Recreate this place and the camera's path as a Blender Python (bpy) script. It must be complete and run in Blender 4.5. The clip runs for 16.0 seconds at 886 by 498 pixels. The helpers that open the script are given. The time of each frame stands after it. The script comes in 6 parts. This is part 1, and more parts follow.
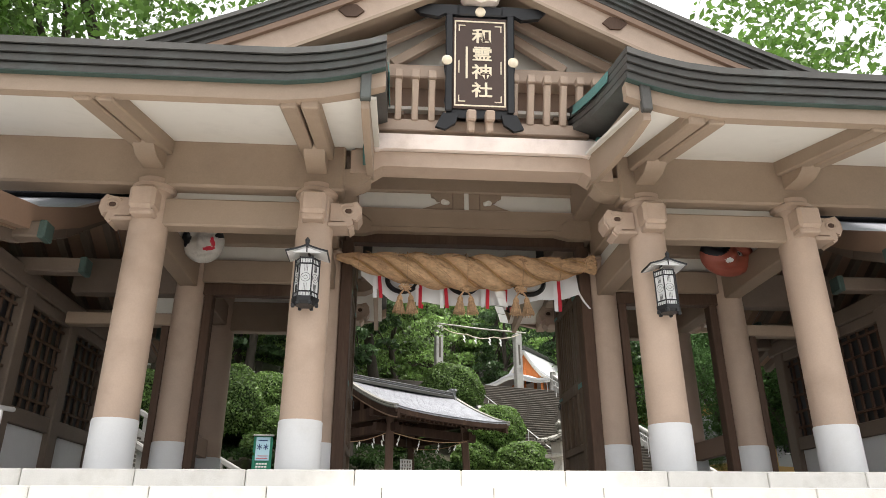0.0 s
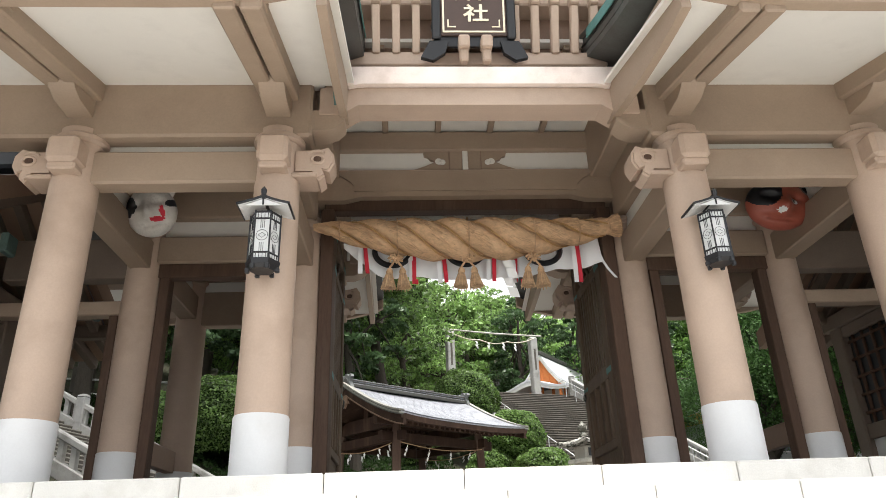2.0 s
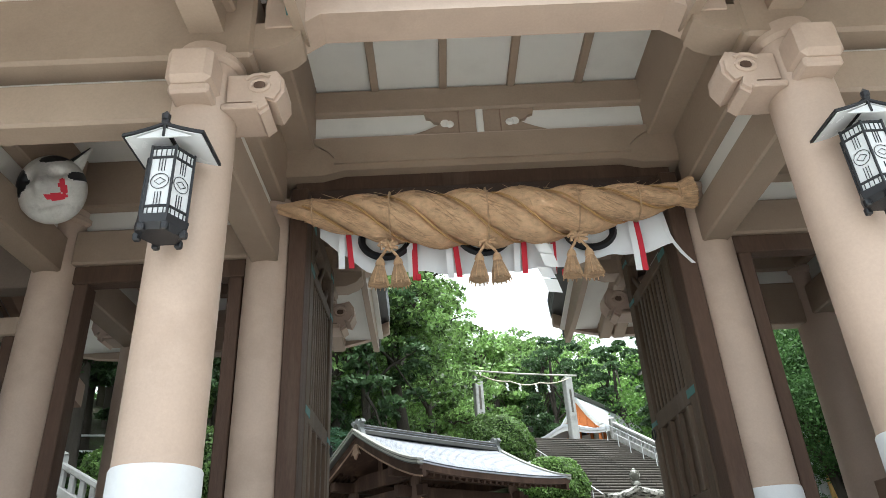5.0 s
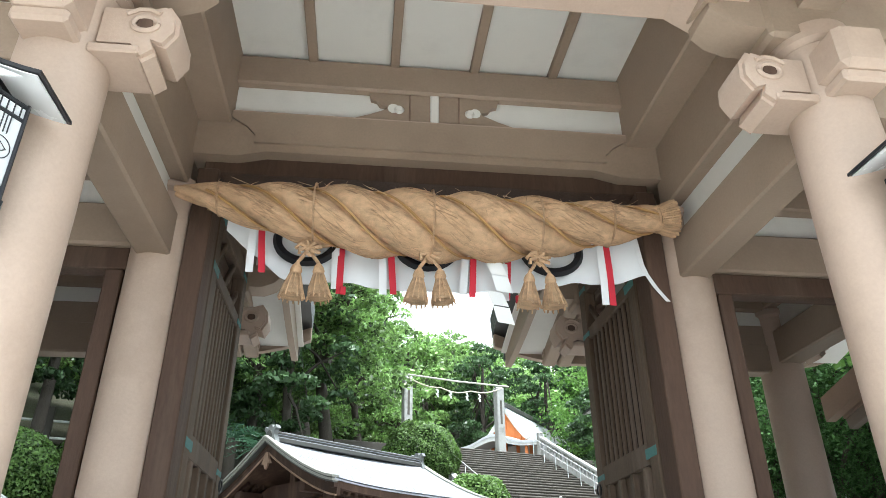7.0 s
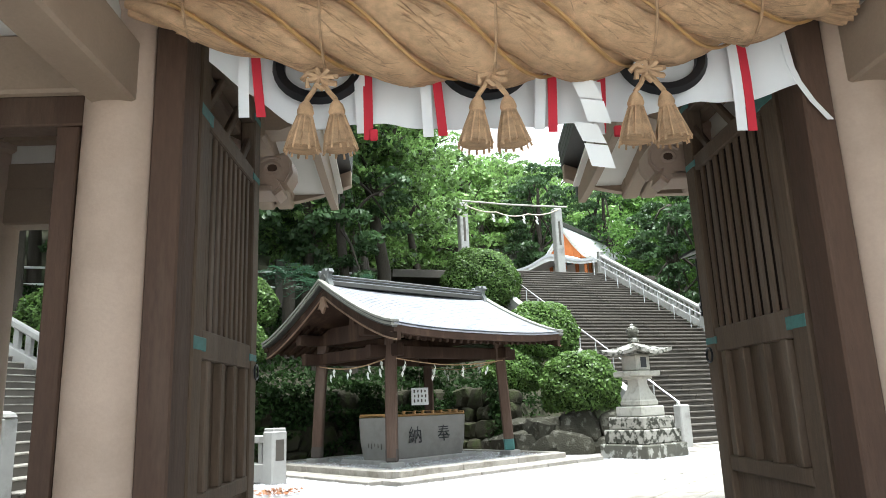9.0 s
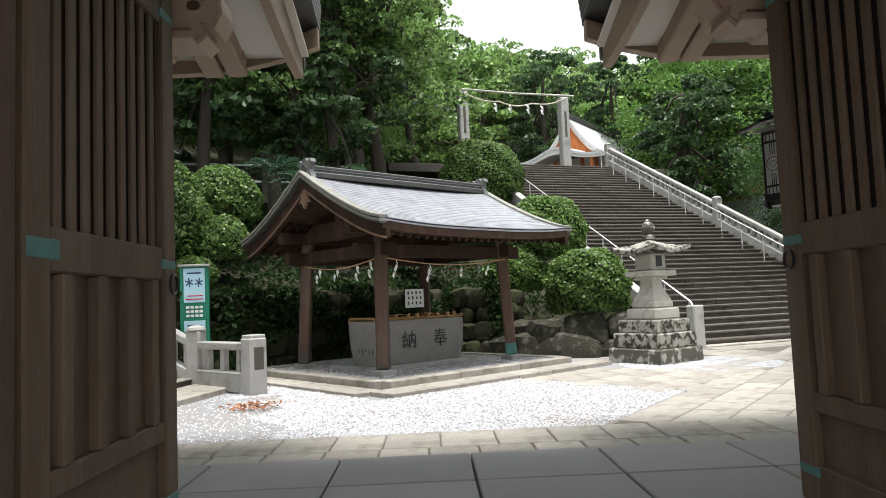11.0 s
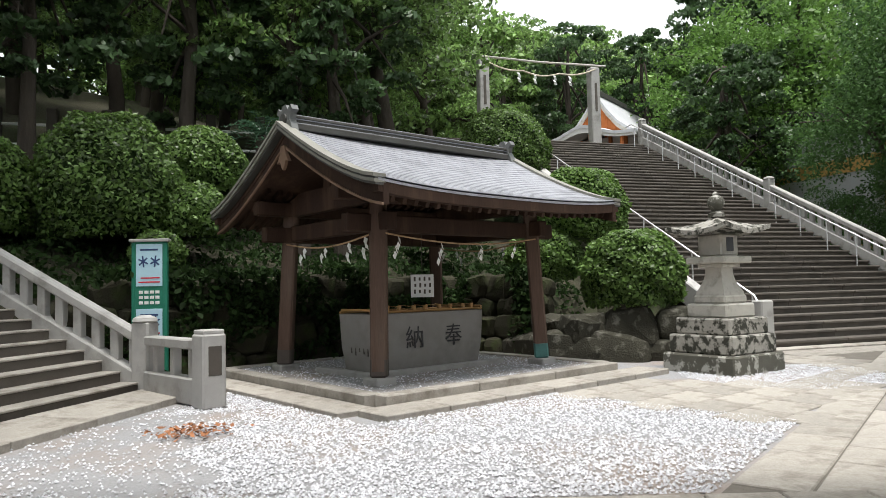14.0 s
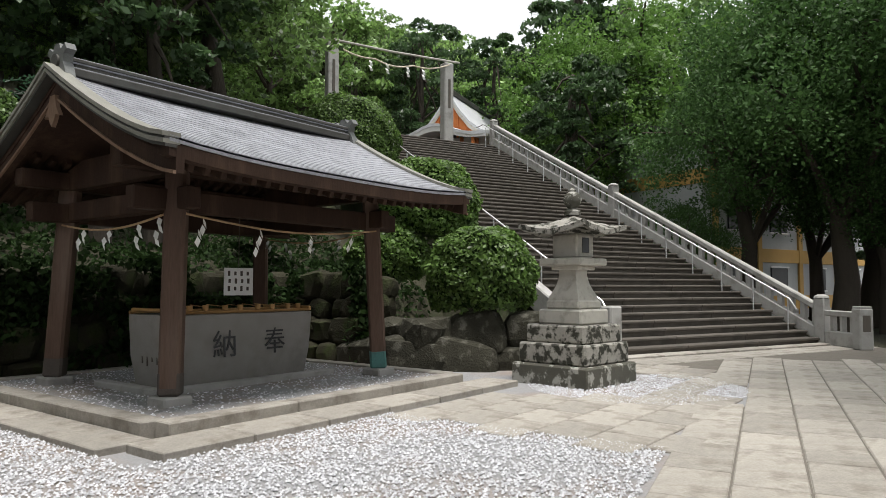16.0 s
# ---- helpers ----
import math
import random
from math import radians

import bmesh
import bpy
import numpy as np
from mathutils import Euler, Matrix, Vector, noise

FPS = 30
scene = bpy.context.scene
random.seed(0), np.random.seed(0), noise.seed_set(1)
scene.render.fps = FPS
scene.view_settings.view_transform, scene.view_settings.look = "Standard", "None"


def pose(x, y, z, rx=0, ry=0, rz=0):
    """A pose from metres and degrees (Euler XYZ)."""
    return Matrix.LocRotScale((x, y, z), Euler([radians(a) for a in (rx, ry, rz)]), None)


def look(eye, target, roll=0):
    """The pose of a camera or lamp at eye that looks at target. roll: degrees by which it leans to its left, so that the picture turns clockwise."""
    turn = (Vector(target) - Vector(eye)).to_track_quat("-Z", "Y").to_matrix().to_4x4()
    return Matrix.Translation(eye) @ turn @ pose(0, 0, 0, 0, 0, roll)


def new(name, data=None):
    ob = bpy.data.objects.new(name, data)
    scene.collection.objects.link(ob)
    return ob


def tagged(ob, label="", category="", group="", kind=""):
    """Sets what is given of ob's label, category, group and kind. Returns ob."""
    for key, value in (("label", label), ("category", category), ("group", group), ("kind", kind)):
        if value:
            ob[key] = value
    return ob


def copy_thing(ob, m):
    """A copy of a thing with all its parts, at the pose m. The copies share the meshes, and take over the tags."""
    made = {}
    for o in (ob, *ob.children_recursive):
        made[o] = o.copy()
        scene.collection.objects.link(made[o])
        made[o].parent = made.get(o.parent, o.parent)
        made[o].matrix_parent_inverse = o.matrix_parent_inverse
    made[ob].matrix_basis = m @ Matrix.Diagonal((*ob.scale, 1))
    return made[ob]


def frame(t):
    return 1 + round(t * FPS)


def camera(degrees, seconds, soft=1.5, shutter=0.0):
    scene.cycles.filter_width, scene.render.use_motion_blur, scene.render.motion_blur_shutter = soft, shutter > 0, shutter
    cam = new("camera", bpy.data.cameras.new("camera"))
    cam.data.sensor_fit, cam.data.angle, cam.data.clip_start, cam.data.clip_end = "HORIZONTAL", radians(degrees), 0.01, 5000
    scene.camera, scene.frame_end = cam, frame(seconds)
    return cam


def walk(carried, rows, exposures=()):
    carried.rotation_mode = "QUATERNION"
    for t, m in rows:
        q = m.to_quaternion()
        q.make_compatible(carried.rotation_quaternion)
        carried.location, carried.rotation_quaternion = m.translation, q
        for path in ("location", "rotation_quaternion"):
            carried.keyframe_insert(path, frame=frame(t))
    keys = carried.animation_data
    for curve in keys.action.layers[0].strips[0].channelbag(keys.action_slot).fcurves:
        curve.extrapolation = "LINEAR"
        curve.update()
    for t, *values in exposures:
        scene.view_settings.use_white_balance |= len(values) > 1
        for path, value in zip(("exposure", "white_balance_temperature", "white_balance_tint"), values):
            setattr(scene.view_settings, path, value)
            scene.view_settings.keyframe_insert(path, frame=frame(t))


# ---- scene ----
cam = camera(64.7, 16.0, soft=0.7)
METRES, EYE, TILT, LEAN, TURN = 14.0, 1.5, 0.0, 0.0, -4.3
ROWS = [
    (0.0, 0.0, 0.0, 0.0, 0.04, 22.24, 0.1),
    (0.5, 0.0013, 0.029, 0.0003, 0.35, 21.72, 0.51),
    (1.0, 0.0058, 0.0615, 0.0003, 0.7, 22.0, 1.18),
    (1.5, 0.0115, 0.0962, 0.0011, 1.06, 23.14, 1.47),
    (2.0, 0.0134, 0.1397, 0.0016, 1.8, 23.48, 1.92),
    (2.5, 0.0178, 0.1823, 0.0024, 2.41, 23.45, 2.75),
    (3.0, 0.0171, 0.2193, 0.0012, 4.18, 23.45, 3.02),
    (3.5, 0.0208, 0.2525, 0.0047, 5.92, 25.82, 2.71),
    (6.0, 0.0197, 0.3694, 0.0567, 0.72, 27.55, 1.96),
    (6.5, 0.0243, 0.3853, 0.0687, -1.84, 27.45, 0.93),
    (7.0, 0.0205, 0.4072, 0.0822, -1.99, 27.07, 0.28),
    (7.5, 0.0223, 0.4305, 0.0964, -0.97, 26.25, 0.91),
    (8.0, 0.0179, 0.4556, 0.111, 1.18, 23.66, 0.74),
    (8.5, 0.02, 0.4816, 0.1227, 2.22, 19.23, 1.8),
    (9.0, 0.0157, 0.5086, 0.1351, 3.08, 12.57, 2.21),
    (9.5, 0.0171, 0.5402, 0.1449, 3.19, 7.47, 2.44),
    (12.0, 0.0129, 0.6924, 0.148, 3.43, 3.92, 2.09),
    (12.5, 0.0088, 0.7338, 0.1491, 4.47, 4.26, 0.37),
    (13.0, 0.0067, 0.7702, 0.1487, 4.51, 4.11, 1.21),
    (13.5, 0.0022, 0.802, 0.1475, 4.5, 4.13, 1.14),
    (14.0, 0.0054, 0.8385, 0.1474, 4.39, 3.19, 1.34),
    (14.5, 0.0084, 0.8706, 0.1469, 3.07, 3.19, 0.55),
    (15.0, 0.0124, 0.9019, 0.1455, -1.06, 3.06, 0.81),
    (15.5, 0.0179, 0.929, 0.1457, -2.92, 3.05, 0.74),
    (16.0, 0.022, 0.959, 0.1455, -8.0, 3.1, -0.05),
]
walk(cam, [(t, pose(0, 0, EYE, TILT, LEAN, TURN) @ pose(METRES * x, METRES * y, METRES * z, 90 + pitch, roll, yaw)) for t, x, y, z, yaw, pitch, roll in ROWS],
     [(0.0, 0.88, 6650, 11), (1.5, 1.08, 6550, 10), (3.0, 1.08, 6450, 9), (6.0, 1.6, 5850, 3), (7.0, 1.82, 5850, 3), (7.5, 1.58, 5850, 3), (8.0, 1.84, 5850, 3), (8.5, 1.68, 5900, 3), (9.0, 1.54, 6000, 4), (9.6, 1.22, 6200, 6), (11.8, 0.8, 6400, 9), (13.0, 0.74, 6400, 9), (14.5, 0.48, 6450, 10), (16.0, 0.26, 6500, 10)])

# ---- light: a bright overcast sky and a wide soft sun ----
world = bpy.data.worlds.new("world")
scene.world = world
world.use_nodes = True
wn, wl = world.node_tree.nodes, world.node_tree.links
sky = wn.new("ShaderNodeTexSky")
sky.sky_type, sky.sun_disc = "NISHITA", False
sky.sun_elevation, sky.sun_rotation = radians(79), radians(162)
cloud = wn.new("ShaderNodeMixRGB")
cloud.inputs["Fac"].default_value = 0.9
cloud.inputs["Color2"].default_value = (10.0, 10.2, 10.4, 1)
wl.new(sky.outputs["Color"], cloud.inputs["Color1"])
wl.new(cloud.outputs["Color"], wn["Background"].inputs["Color"])
wn["Background"].inputs["Strength"].default_value = 0.10
sun = new("sun", bpy.data.lights.new("sun", "SUN"))
sun.data.energy, sun.data.angle, sun.data.color = 3.6, radians(18), (1.0, 0.965, 0.92)
sun.matrix_world = look((0, 0, 30), (-1.6, 4.9, 4.0))


# ---- mesh building ----
class M:
    """Vertices and faces of one mesh, laid down under the transform T."""

    def __init__(self, T=None):
        self.v, self.f, self.T = [], [], T or Matrix()

    def add(self, vs, fs):
        n = len(self.v)
        self.v += [tuple(self.T @ Vector(p)) for p in vs]
        self.f += [tuple(n + i for i in f) for f in fs]
        return self

    def box(self, c, s, b=0.012, R=None):
        """A box with chamfered edges: centre, size, chamfer, turn."""
        h = [q / 2 for q in s]
        b = min(b, *[q * 0.49 for q in h])
        vs, idx = [], {}
        for i, (sx, sy, sz) in enumerate([(x, y, z) for x in (-1, 1) for y in (-1, 1) for z in (-1, 1)]):
            for k in range(3):
                p = [sx * (h[0] - b), sy * (h[1] - b), sz * (h[2] - b)]
                p[k] = (sx, sy, sz)[k] * h[k]
                idx[(sx, sy, sz, k)] = len(vs)
                vs.append(p)
        fs = []
        for k in range(3):
            a, d = (k + 1) % 3, (k + 2) % 3
            for s0 in (-1, 1):
                q = []
                for u, w in ((-1, -1), (1, -1), (1, 1), (-1, 1)):
                    key = [0, 0, 0]
                    key[k], key[a], key[d] = s0, u, w
                    q.append(idx[(*key, k)])
                fs.append(q if s0 > 0 else q[::-1])
            for u in (-1, 1):
                for w in (-1, 1):
                    e0, e1 = [0, 0, 0], [0, 0, 0]
                    e0[k], e0[a], e0[d] = -1, u, w
                    e1[k], e1[a], e1[d] = 1, u, w
                    q = [idx[(*e0, a)], idx[(*e1, a)], idx[(*e1, d)], idx[(*e0, d)]]
                    fs.append(q if u * w < 0 else q[::-1])
        for sx in (-1, 1):
            for sy in (-1, 1):
                for sz in (-1, 1):
                    q = [idx[(sx, sy, sz, k)] for k in range(3)]
                    fs.append(q if sx * sy * sz > 0 else q[::-1])
        m = Matrix.Translation(c) @ (R.to_4x4() if R else Matrix())
        return self.add([m @ Vector(p) for p in vs], fs)

    def beam(self, a, b, w, h, ch=0.012):
        """A bar from a to b, w wide and h high."""
        a, b = Vector(a), Vector(b)
        d = b - a
        y = d.normalized()
        x = y.cross(Vector((0, 0, 1)))
        x = x.normalized() if x.length > 1e-4 else Vector((1, 0, 0))
        z = x.cross(y)
        return self.box((a + b) / 2, (w, d.length, h), ch, Matrix((x, y, z)).transposed())

    def lathe(self, prof, n=20, c=(0, 0, 0), cap=True):
        """Turns (radius, height) pairs round the upright through c."""
        vs = [(c[0] + r * math.cos(2 * math.pi * i / n), c[1] + r * math.sin(2 * math.pi * i / n), c[2] + z) for r, z in prof for i in range(n)]
        fs = [(j * n + i, j * n + (i + 1) % n, (j + 1) * n + (i + 1) % n, (j + 1) * n + i) for j in range(len(prof) - 1) for i in range(n)]
        if cap:
            fs += [tuple(range(n))[::-1], tuple((len(prof) - 1) * n + i for i in range(n))]
        return self.add(vs, fs)

    def tube(self, pts, r, n=8, cap=True):
        """A tube along pts; r is a radius or one for each point."""
        pts = [Vector([float(q) for q in p]) for p in pts]
        rs = [float(q) for q in r] if isinstance(r, (list, tuple)) else [float(r)] * len(pts)
        vs, ref, x = [], Vector((0, 0, 1)), None
        for i, p in enumerate(pts):
            d = (pts[min(i + 1, len(pts) - 1)] - pts[max(i - 1, 0)]).normalized()
            if x is None or (x - d * x.dot(d)).length < 0.05:
                x = d.cross(ref)
                x = x.normalized() if x.length > 0.05 else d.cross(Vector((1, 0, 0))).normalized()
            else:
                x = (x - d * x.dot(d)).normalized()
            y = x.cross(d)
            vs += [p + rs[i] * (math.cos(2 * math.pi * k / n) * x + math.sin(2 * math.pi * k / n) * y) for k in range(n)]
        fs = [(j * n + i, (j + 1) * n + i, (j + 1) * n + (i + 1) % n, j * n + (i + 1) % n) for j in range(len(pts) - 1) for i in range(n)]
        if cap:
            fs += [tuple(range(n)), tuple((len(pts) - 1) * n + i for i in range(n))[::-1]]
        return self.add(vs, fs)

    def plate(self, poly, t, axes="xz", at=0.0):
        """A flat shape poly (2D), thick t along the third axis, its middle at at."""
        k = {"xz": lambda a, b, c: (a, c, b), "yz": lambda a, b, c: (c, a, b), "xy": lambda a, b, c: (a, b, c)}[axes]
        n = len(poly)
        vs = [k(a, b, at - t / 2) for a, b in poly] + [k(a, b, at + t / 2) for a, b in poly]
        fs = [tuple(range(n))[::-1], tuple(range(n, 2 * n))] + [(i, (i + 1) % n, n + (i + 1) % n, n + i) for i in range(n)]
        return self.add(vs, fs)

    def sheet(self, fn, us, ws, t=0.0, dirn=(0, 0, -1)):
        """A grid of fn(u, w); with t a slab that is thick along dirn."""
        nu, nw = len(us), len(ws)
        top = [Vector(fn(u, w)) for u in us for w in ws]
        fs = [(i * nw + j, (i + 1) * nw + j, (i + 1) * nw + j + 1, i * nw + j + 1) for i in range(nu - 1) for j in range(nw - 1)]
        if not t:
            return self.add(top, fs)
        N = nu * nw
        vs = top + [p + t * Vector(dirn) for p in top]
        fs += [tuple(N + q for q in f[::-1]) for f in fs]
        rim = [i * nw for i in range(nu)] + [(nu - 1) * nw + j for j in range(1, nw)] + [i * nw + nw - 1 for i in range(nu - 2, -1, -1)] + [j for j in range(nw - 2, 0, -1)]
        fs += [(rim[i], N + rim[i], N + rim[(i + 1) % len(rim)], rim[(i + 1) % len(rim)]) for i in range(len(rim))]
        return self.add(vs, fs)

    def mesh(self, name, material, smooth=35):
        me = bpy.data.meshes.new(name)
        me.from_pydata(self.v, [], self.f)
        me.materials.append(material)
        if smooth:
            me.polygons.foreach_set("use_smooth", [True] * len(me.polygons))
            me.set_sharp_from_angle(angle=radians(smooth))
        me.validate()
        return me


def part(name, m, material, parent=None, label="", smooth=35):
    ob = new(name, m.mesh(name, material, smooth))
    if parent:
        ob.parent = parent
    if label:
        ob["label"] = label
    return ob


def thing(name, m, label, category, group="", kind=""):
    ob = new(name)
    ob.matrix_world = m
    return tagged(ob, label, category, group, kind)


def solo(name, m, material, label, category, group="", kind="", smooth=35):
    return tagged(part(name, m, material, None, "", smooth), label, category, group, kind)


def words(name, text, size, material, parent, m, depth=0.004, label="", bold=0.0):
    """Raised characters as a mesh of their own."""
    cu = bpy.data.curves.new(name, "FONT")
    cu.body, cu.size, cu.extrude, cu.align_x, cu.align_y = text, size, depth, "CENTER", "CENTER"
    cu.offset = bold * size
    tmp = new(name, cu)
    me = bpy.data.meshes.new_from_object(tmp.evaluated_get(bpy.context.evaluated_depsgraph_get()))
    bpy.data.objects.remove(tmp)
    me.materials.clear()
    me.materials.append(material)
    ob = new(name, me)
    ob.parent, ob.matrix_local = parent, m
    if label:
        ob["label"] = label
    return ob


# ---- materials ----
def mat(name, base, rough=0.7, var=0.18, scale=6.0, fine=60.0, bump=0.15, metal=0.0, stretch=(1, 1, 1), stain=None, stain_amount=0.0, stain_scale=1.5, rand=0.0, island=0.0, spec=0.4, leaf=False, dist=0.01, edge=(0.52, 0.72)):
    ma = bpy.data.materials.new(name)
    ma.use_nodes = True
    n, l = ma.node_tree.nodes, ma.node_tree.links
    p = n["Principled BSDF"]
    p.inputs["Roughness"].default_value, p.inputs["Metallic"].default_value = rough, metal
    p.inputs["Specular IOR Level"].default_value = spec
    co = n.new("ShaderNodeTexCoord")
    mp = n.new("ShaderNodeMapping")
    mp.inputs["Scale"].default_value = stretch
    l.new(co.outputs["Object"], mp.inputs["Vector"])

    def noise_tex(s, detail=4.0, rg=0.55):
        t = n.new("ShaderNodeTexNoise")
        t.inputs["Scale"].default_value, t.inputs["Detail"].default_value, t.inputs["Roughness"].default_value = s, detail, rg
        l.new(mp.outputs["Vector"], t.inputs["Vector"])
        return t.outputs["Fac"]

    def math_node(op, a, b):
        t = n.new("ShaderNodeMath")
        t.operation = op
        for i, q in enumerate((a, b)):
            if isinstance(q, (int, float)):
                t.inputs[i].default_value = q
            else:
                l.new(q, t.inputs[i])
        return t.outputs[0]

    big, small = noise_tex(scale), noise_tex(fine, 6.0, 0.65)
    value = math_node("ADD", math_node("MULTIPLY", math_node("SUBTRACT", big, 0.5), 2.2 * var), math_node("MULTIPLY", math_node("SUBTRACT", small, 0.5), 1.6 * var))
    value = math_node("ADD", value, 1.0)
    if rand:
        info = n.new("ShaderNodeObjectInfo")
        value = math_node("ADD", value, math_node("MULTIPLY", math_node("SUBTRACT", info.outputs["Random"], 0.5), rand))
    if island:
        geo = n.new("ShaderNodeNewGeometry")
        value = math_node("ADD", value, math_node("MULTIPLY", math_node("SUBTRACT", geo.outputs["Random Per Island"], 0.5), island))
    col = n.new("ShaderNodeMixRGB")
    col.blend_type = "MULTIPLY"
    col.inputs["Fac"].default_value = 1.0
    col.inputs["Color1"].default_value = (*base, 1)
    l.new(value, col.inputs["Color2"])
    out = col.outputs["Color"]
    if stain:
        s = n.new("ShaderNodeValToRGB")
        s.color_ramp.elements[0].position, s.color_ramp.elements[1].position = edge
        l.new(noise_tex(stain_scale, 8.0, 0.62), s.inputs["Fac"])
        mx = n.new("ShaderNodeMixRGB")
        l.new(math_node("MULTIPLY", s.outputs["Color"], stain_amount), mx.inputs["Fac"])
        l.new(out, mx.inputs["Color1"])
        mx.inputs["Color2"].default_value = (*stain, 1)
        out = mx.outputs["Color"]
    l.new(out, p.inputs["Base Color"])
    if bump:
        bp = n.new("ShaderNodeBump")
        bp.inputs["Strength"].default_value, bp.inputs["Distance"].default_value = bump, dist
        l.new(math_node("ADD", small, big), bp.inputs["Height"])
        l.new(bp.outputs["Normal"], p.inputs["Normal"])
    l.new(math_node("ADD", math_node("MULTIPLY", math_node("SUBTRACT", big, 0.5), 0.2), rough), p.inputs["Roughness"])
    if leaf:
        tr = n.new("ShaderNodeBsdfTranslucent")
        l.new(out, tr.inputs["Color"])
        ms = n.new("ShaderNodeMixShader")
        ms.inputs["Fac"].default_value = 0.42
        l.new(p.outputs["BSDF"], ms.inputs[1])
        l.new(tr.outputs["BSDF"], ms.inputs[2])
        l.new(ms.outputs["Shader"], n["Material Output"].inputs["Surface"])
    return ma


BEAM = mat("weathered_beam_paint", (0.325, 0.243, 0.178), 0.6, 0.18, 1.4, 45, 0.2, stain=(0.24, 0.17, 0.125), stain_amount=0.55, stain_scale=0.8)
# wing timber, with the shade under the wing roofs put into its colour
WINGWOOD = mat("shaded_wing_timber", (0.155, 0.117, 0.09), 0.65, 0.22, 2.0, 40, 0.25, stain=(0.11, 0.08, 0.06), stain_amount=0.6, stain_scale=1.2)
MASKWHITE = mat("aged_white_lacquer", (0.58, 0.55, 0.50), 0.5, 0.2, 6, 40, 0.15, stain=(0.25, 0.22, 0.19), stain_amount=0.6, stain_scale=7)
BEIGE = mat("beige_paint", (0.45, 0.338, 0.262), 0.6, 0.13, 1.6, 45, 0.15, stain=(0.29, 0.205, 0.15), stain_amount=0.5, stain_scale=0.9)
PALEPAINT = mat("pale_faded_paint", (0.78, 0.665, 0.60), 0.65, 0.12, 2.0, 50, 0.15, stain=(0.45, 0.34, 0.27), stain_amount=0.4, stain_scale=3.0)
PLASTER = mat("white_plaster", (0.72, 0.69, 0.635), 0.8, 0.05, 2.0, 70, 0.08, stain=(0.45, 0.42, 0.38), stain_amount=0.25, stain_scale=2.0)
BAND = mat("grey_white_base_paint", (0.66, 0.66, 0.66), 0.7, 0.07, 3.0, 50, 0.1, stain=(0.45, 0.43, 0.40), stain_amount=0.35)
DARKWOOD = mat("dark_stained_wood", (0.085, 0.05, 0.034), 0.7, 0.4, 3.0, 40, 0.4, stretch=(1, 1, 0.15), stain=(0.16, 0.115, 0.085), stain_amount=0.45, stain_scale=2.5, spec=0.25)
DOORWOOD = mat("weathered_door_wood", (0.115, 0.078, 0.052), 0.7, 0.45, 4.0, 50, 0.4, stretch=(1, 1, 0.12), stain=(0.19, 0.15, 0.12), stain_amount=0.5, stain_scale=3.0, spec=0.25)
GAPSHADE = mat("door_gap_shade", (0.02, 0.014, 0.011), 0.85, 0.3, 3.0, 40, 0.3, spec=0.1)
BROWN = mat("brown_board", (0.26, 0.17, 0.12), 0.6, 0.15, 2.0, 40, 0.15)
COPPER = mat("dark_copper_roofing", (0.075, 0.072, 0.066), 0.55, 0.3, 3.0, 50, 0.2, metal=0.2, stain=(0.13, 0.16, 0.15), stain_amount=0.45, stain_scale=1.2)
TEAL = mat("green_copper_patina", (0.075, 0.20, 0.185), 0.6, 0.35, 5.0, 40, 0.2, stain=(0.08, 0.11, 0.11), stain_amount=0.6, stain_scale=3.0)
DARKTEAL = mat("dark_copper_patina", (0.045, 0.075, 0.065), 0.6, 0.35, 5.0, 40, 0.2)
STRAW = mat("straw", (0.53, 0.345, 0.20), 0.85, 0.5, 16.0, 170, 1.0, stretch=(0.7, 1.4, 1.4), island=0.4, stain=(0.42, 0.25, 0.13), stain_amount=0.4, stain_scale=4.0)
PALEROPE = mat("pale_straw_rope", (0.60, 0.53, 0.42), 0.9, 0.2, 8, 60, 0.2)
CLOTH = mat("white_cotton", (0.78, 0.78, 0.78), 0.9, 0.05, 4.0, 200, 0.1)
RED = mat("red_cotton", (0.55, 0.03, 0.05), 0.85, 0.12, 8.0, 150, 0.1)
BLACK = mat("black_lacquer", (0.015, 0.015, 0.017), 0.4, 0.2, 8.0, 60, 0.1)
GLASS = mat("white_lamp_glass", (0.62, 0.625, 0.62), 0.25, 0.02, 5.0, 50, 0.0)
GOLD = mat("pale_gilt", (0.85, 0.74, 0.56), 0.45, 0.12, 10, 80, 0.1, metal=0.3)
PLAQUE = mat("plaque_brown_lacquer", (0.075, 0.045, 0.035), 0.45, 0.2, 5, 60, 0.12)
STEP = mat("pale_step_stone", (0.70, 0.68, 0.64), 0.8, 0.10, 3.0, 90, 0.3, rand=0.12, stain=(0.40, 0.37, 0.32), stain_amount=0.4, stain_scale=2.2)
GRANITE = mat("grey_granite", (0.37, 0.362, 0.345), 0.8, 0.2, 4.0, 120, 0.4, stain=(0.15, 0.14, 0.12), stain_amount=0.6, stain_scale=2.5, rand=0.15)
LICHEN = mat("mossy_granite", (0.34, 0.325, 0.29), 0.92, 0.35, 5.0, 60, 0.8, stain=(0.04, 0.04, 0.03), stain_amount=1.0, stain_scale=6.5, dist=0.02, edge=(0.47, 0.56))
MOSSBLOCK = mat("dark_mossy_block", (0.10, 0.097, 0.078), 0.92, 0.3, 5.0, 70, 0.7, stain=(0.42, 0.41, 0.37), stain_amount=0.95, stain_scale=6.0, dist=0.02, edge=(0.52, 0.58))
PALESTONE = mat("pale_lantern_stone", (0.50, 0.48, 0.43), 0.85, 0.16, 6.0, 90, 0.4, stain=(0.24, 0.22, 0.18), stain_amount=0.7, stain_scale=5.0)
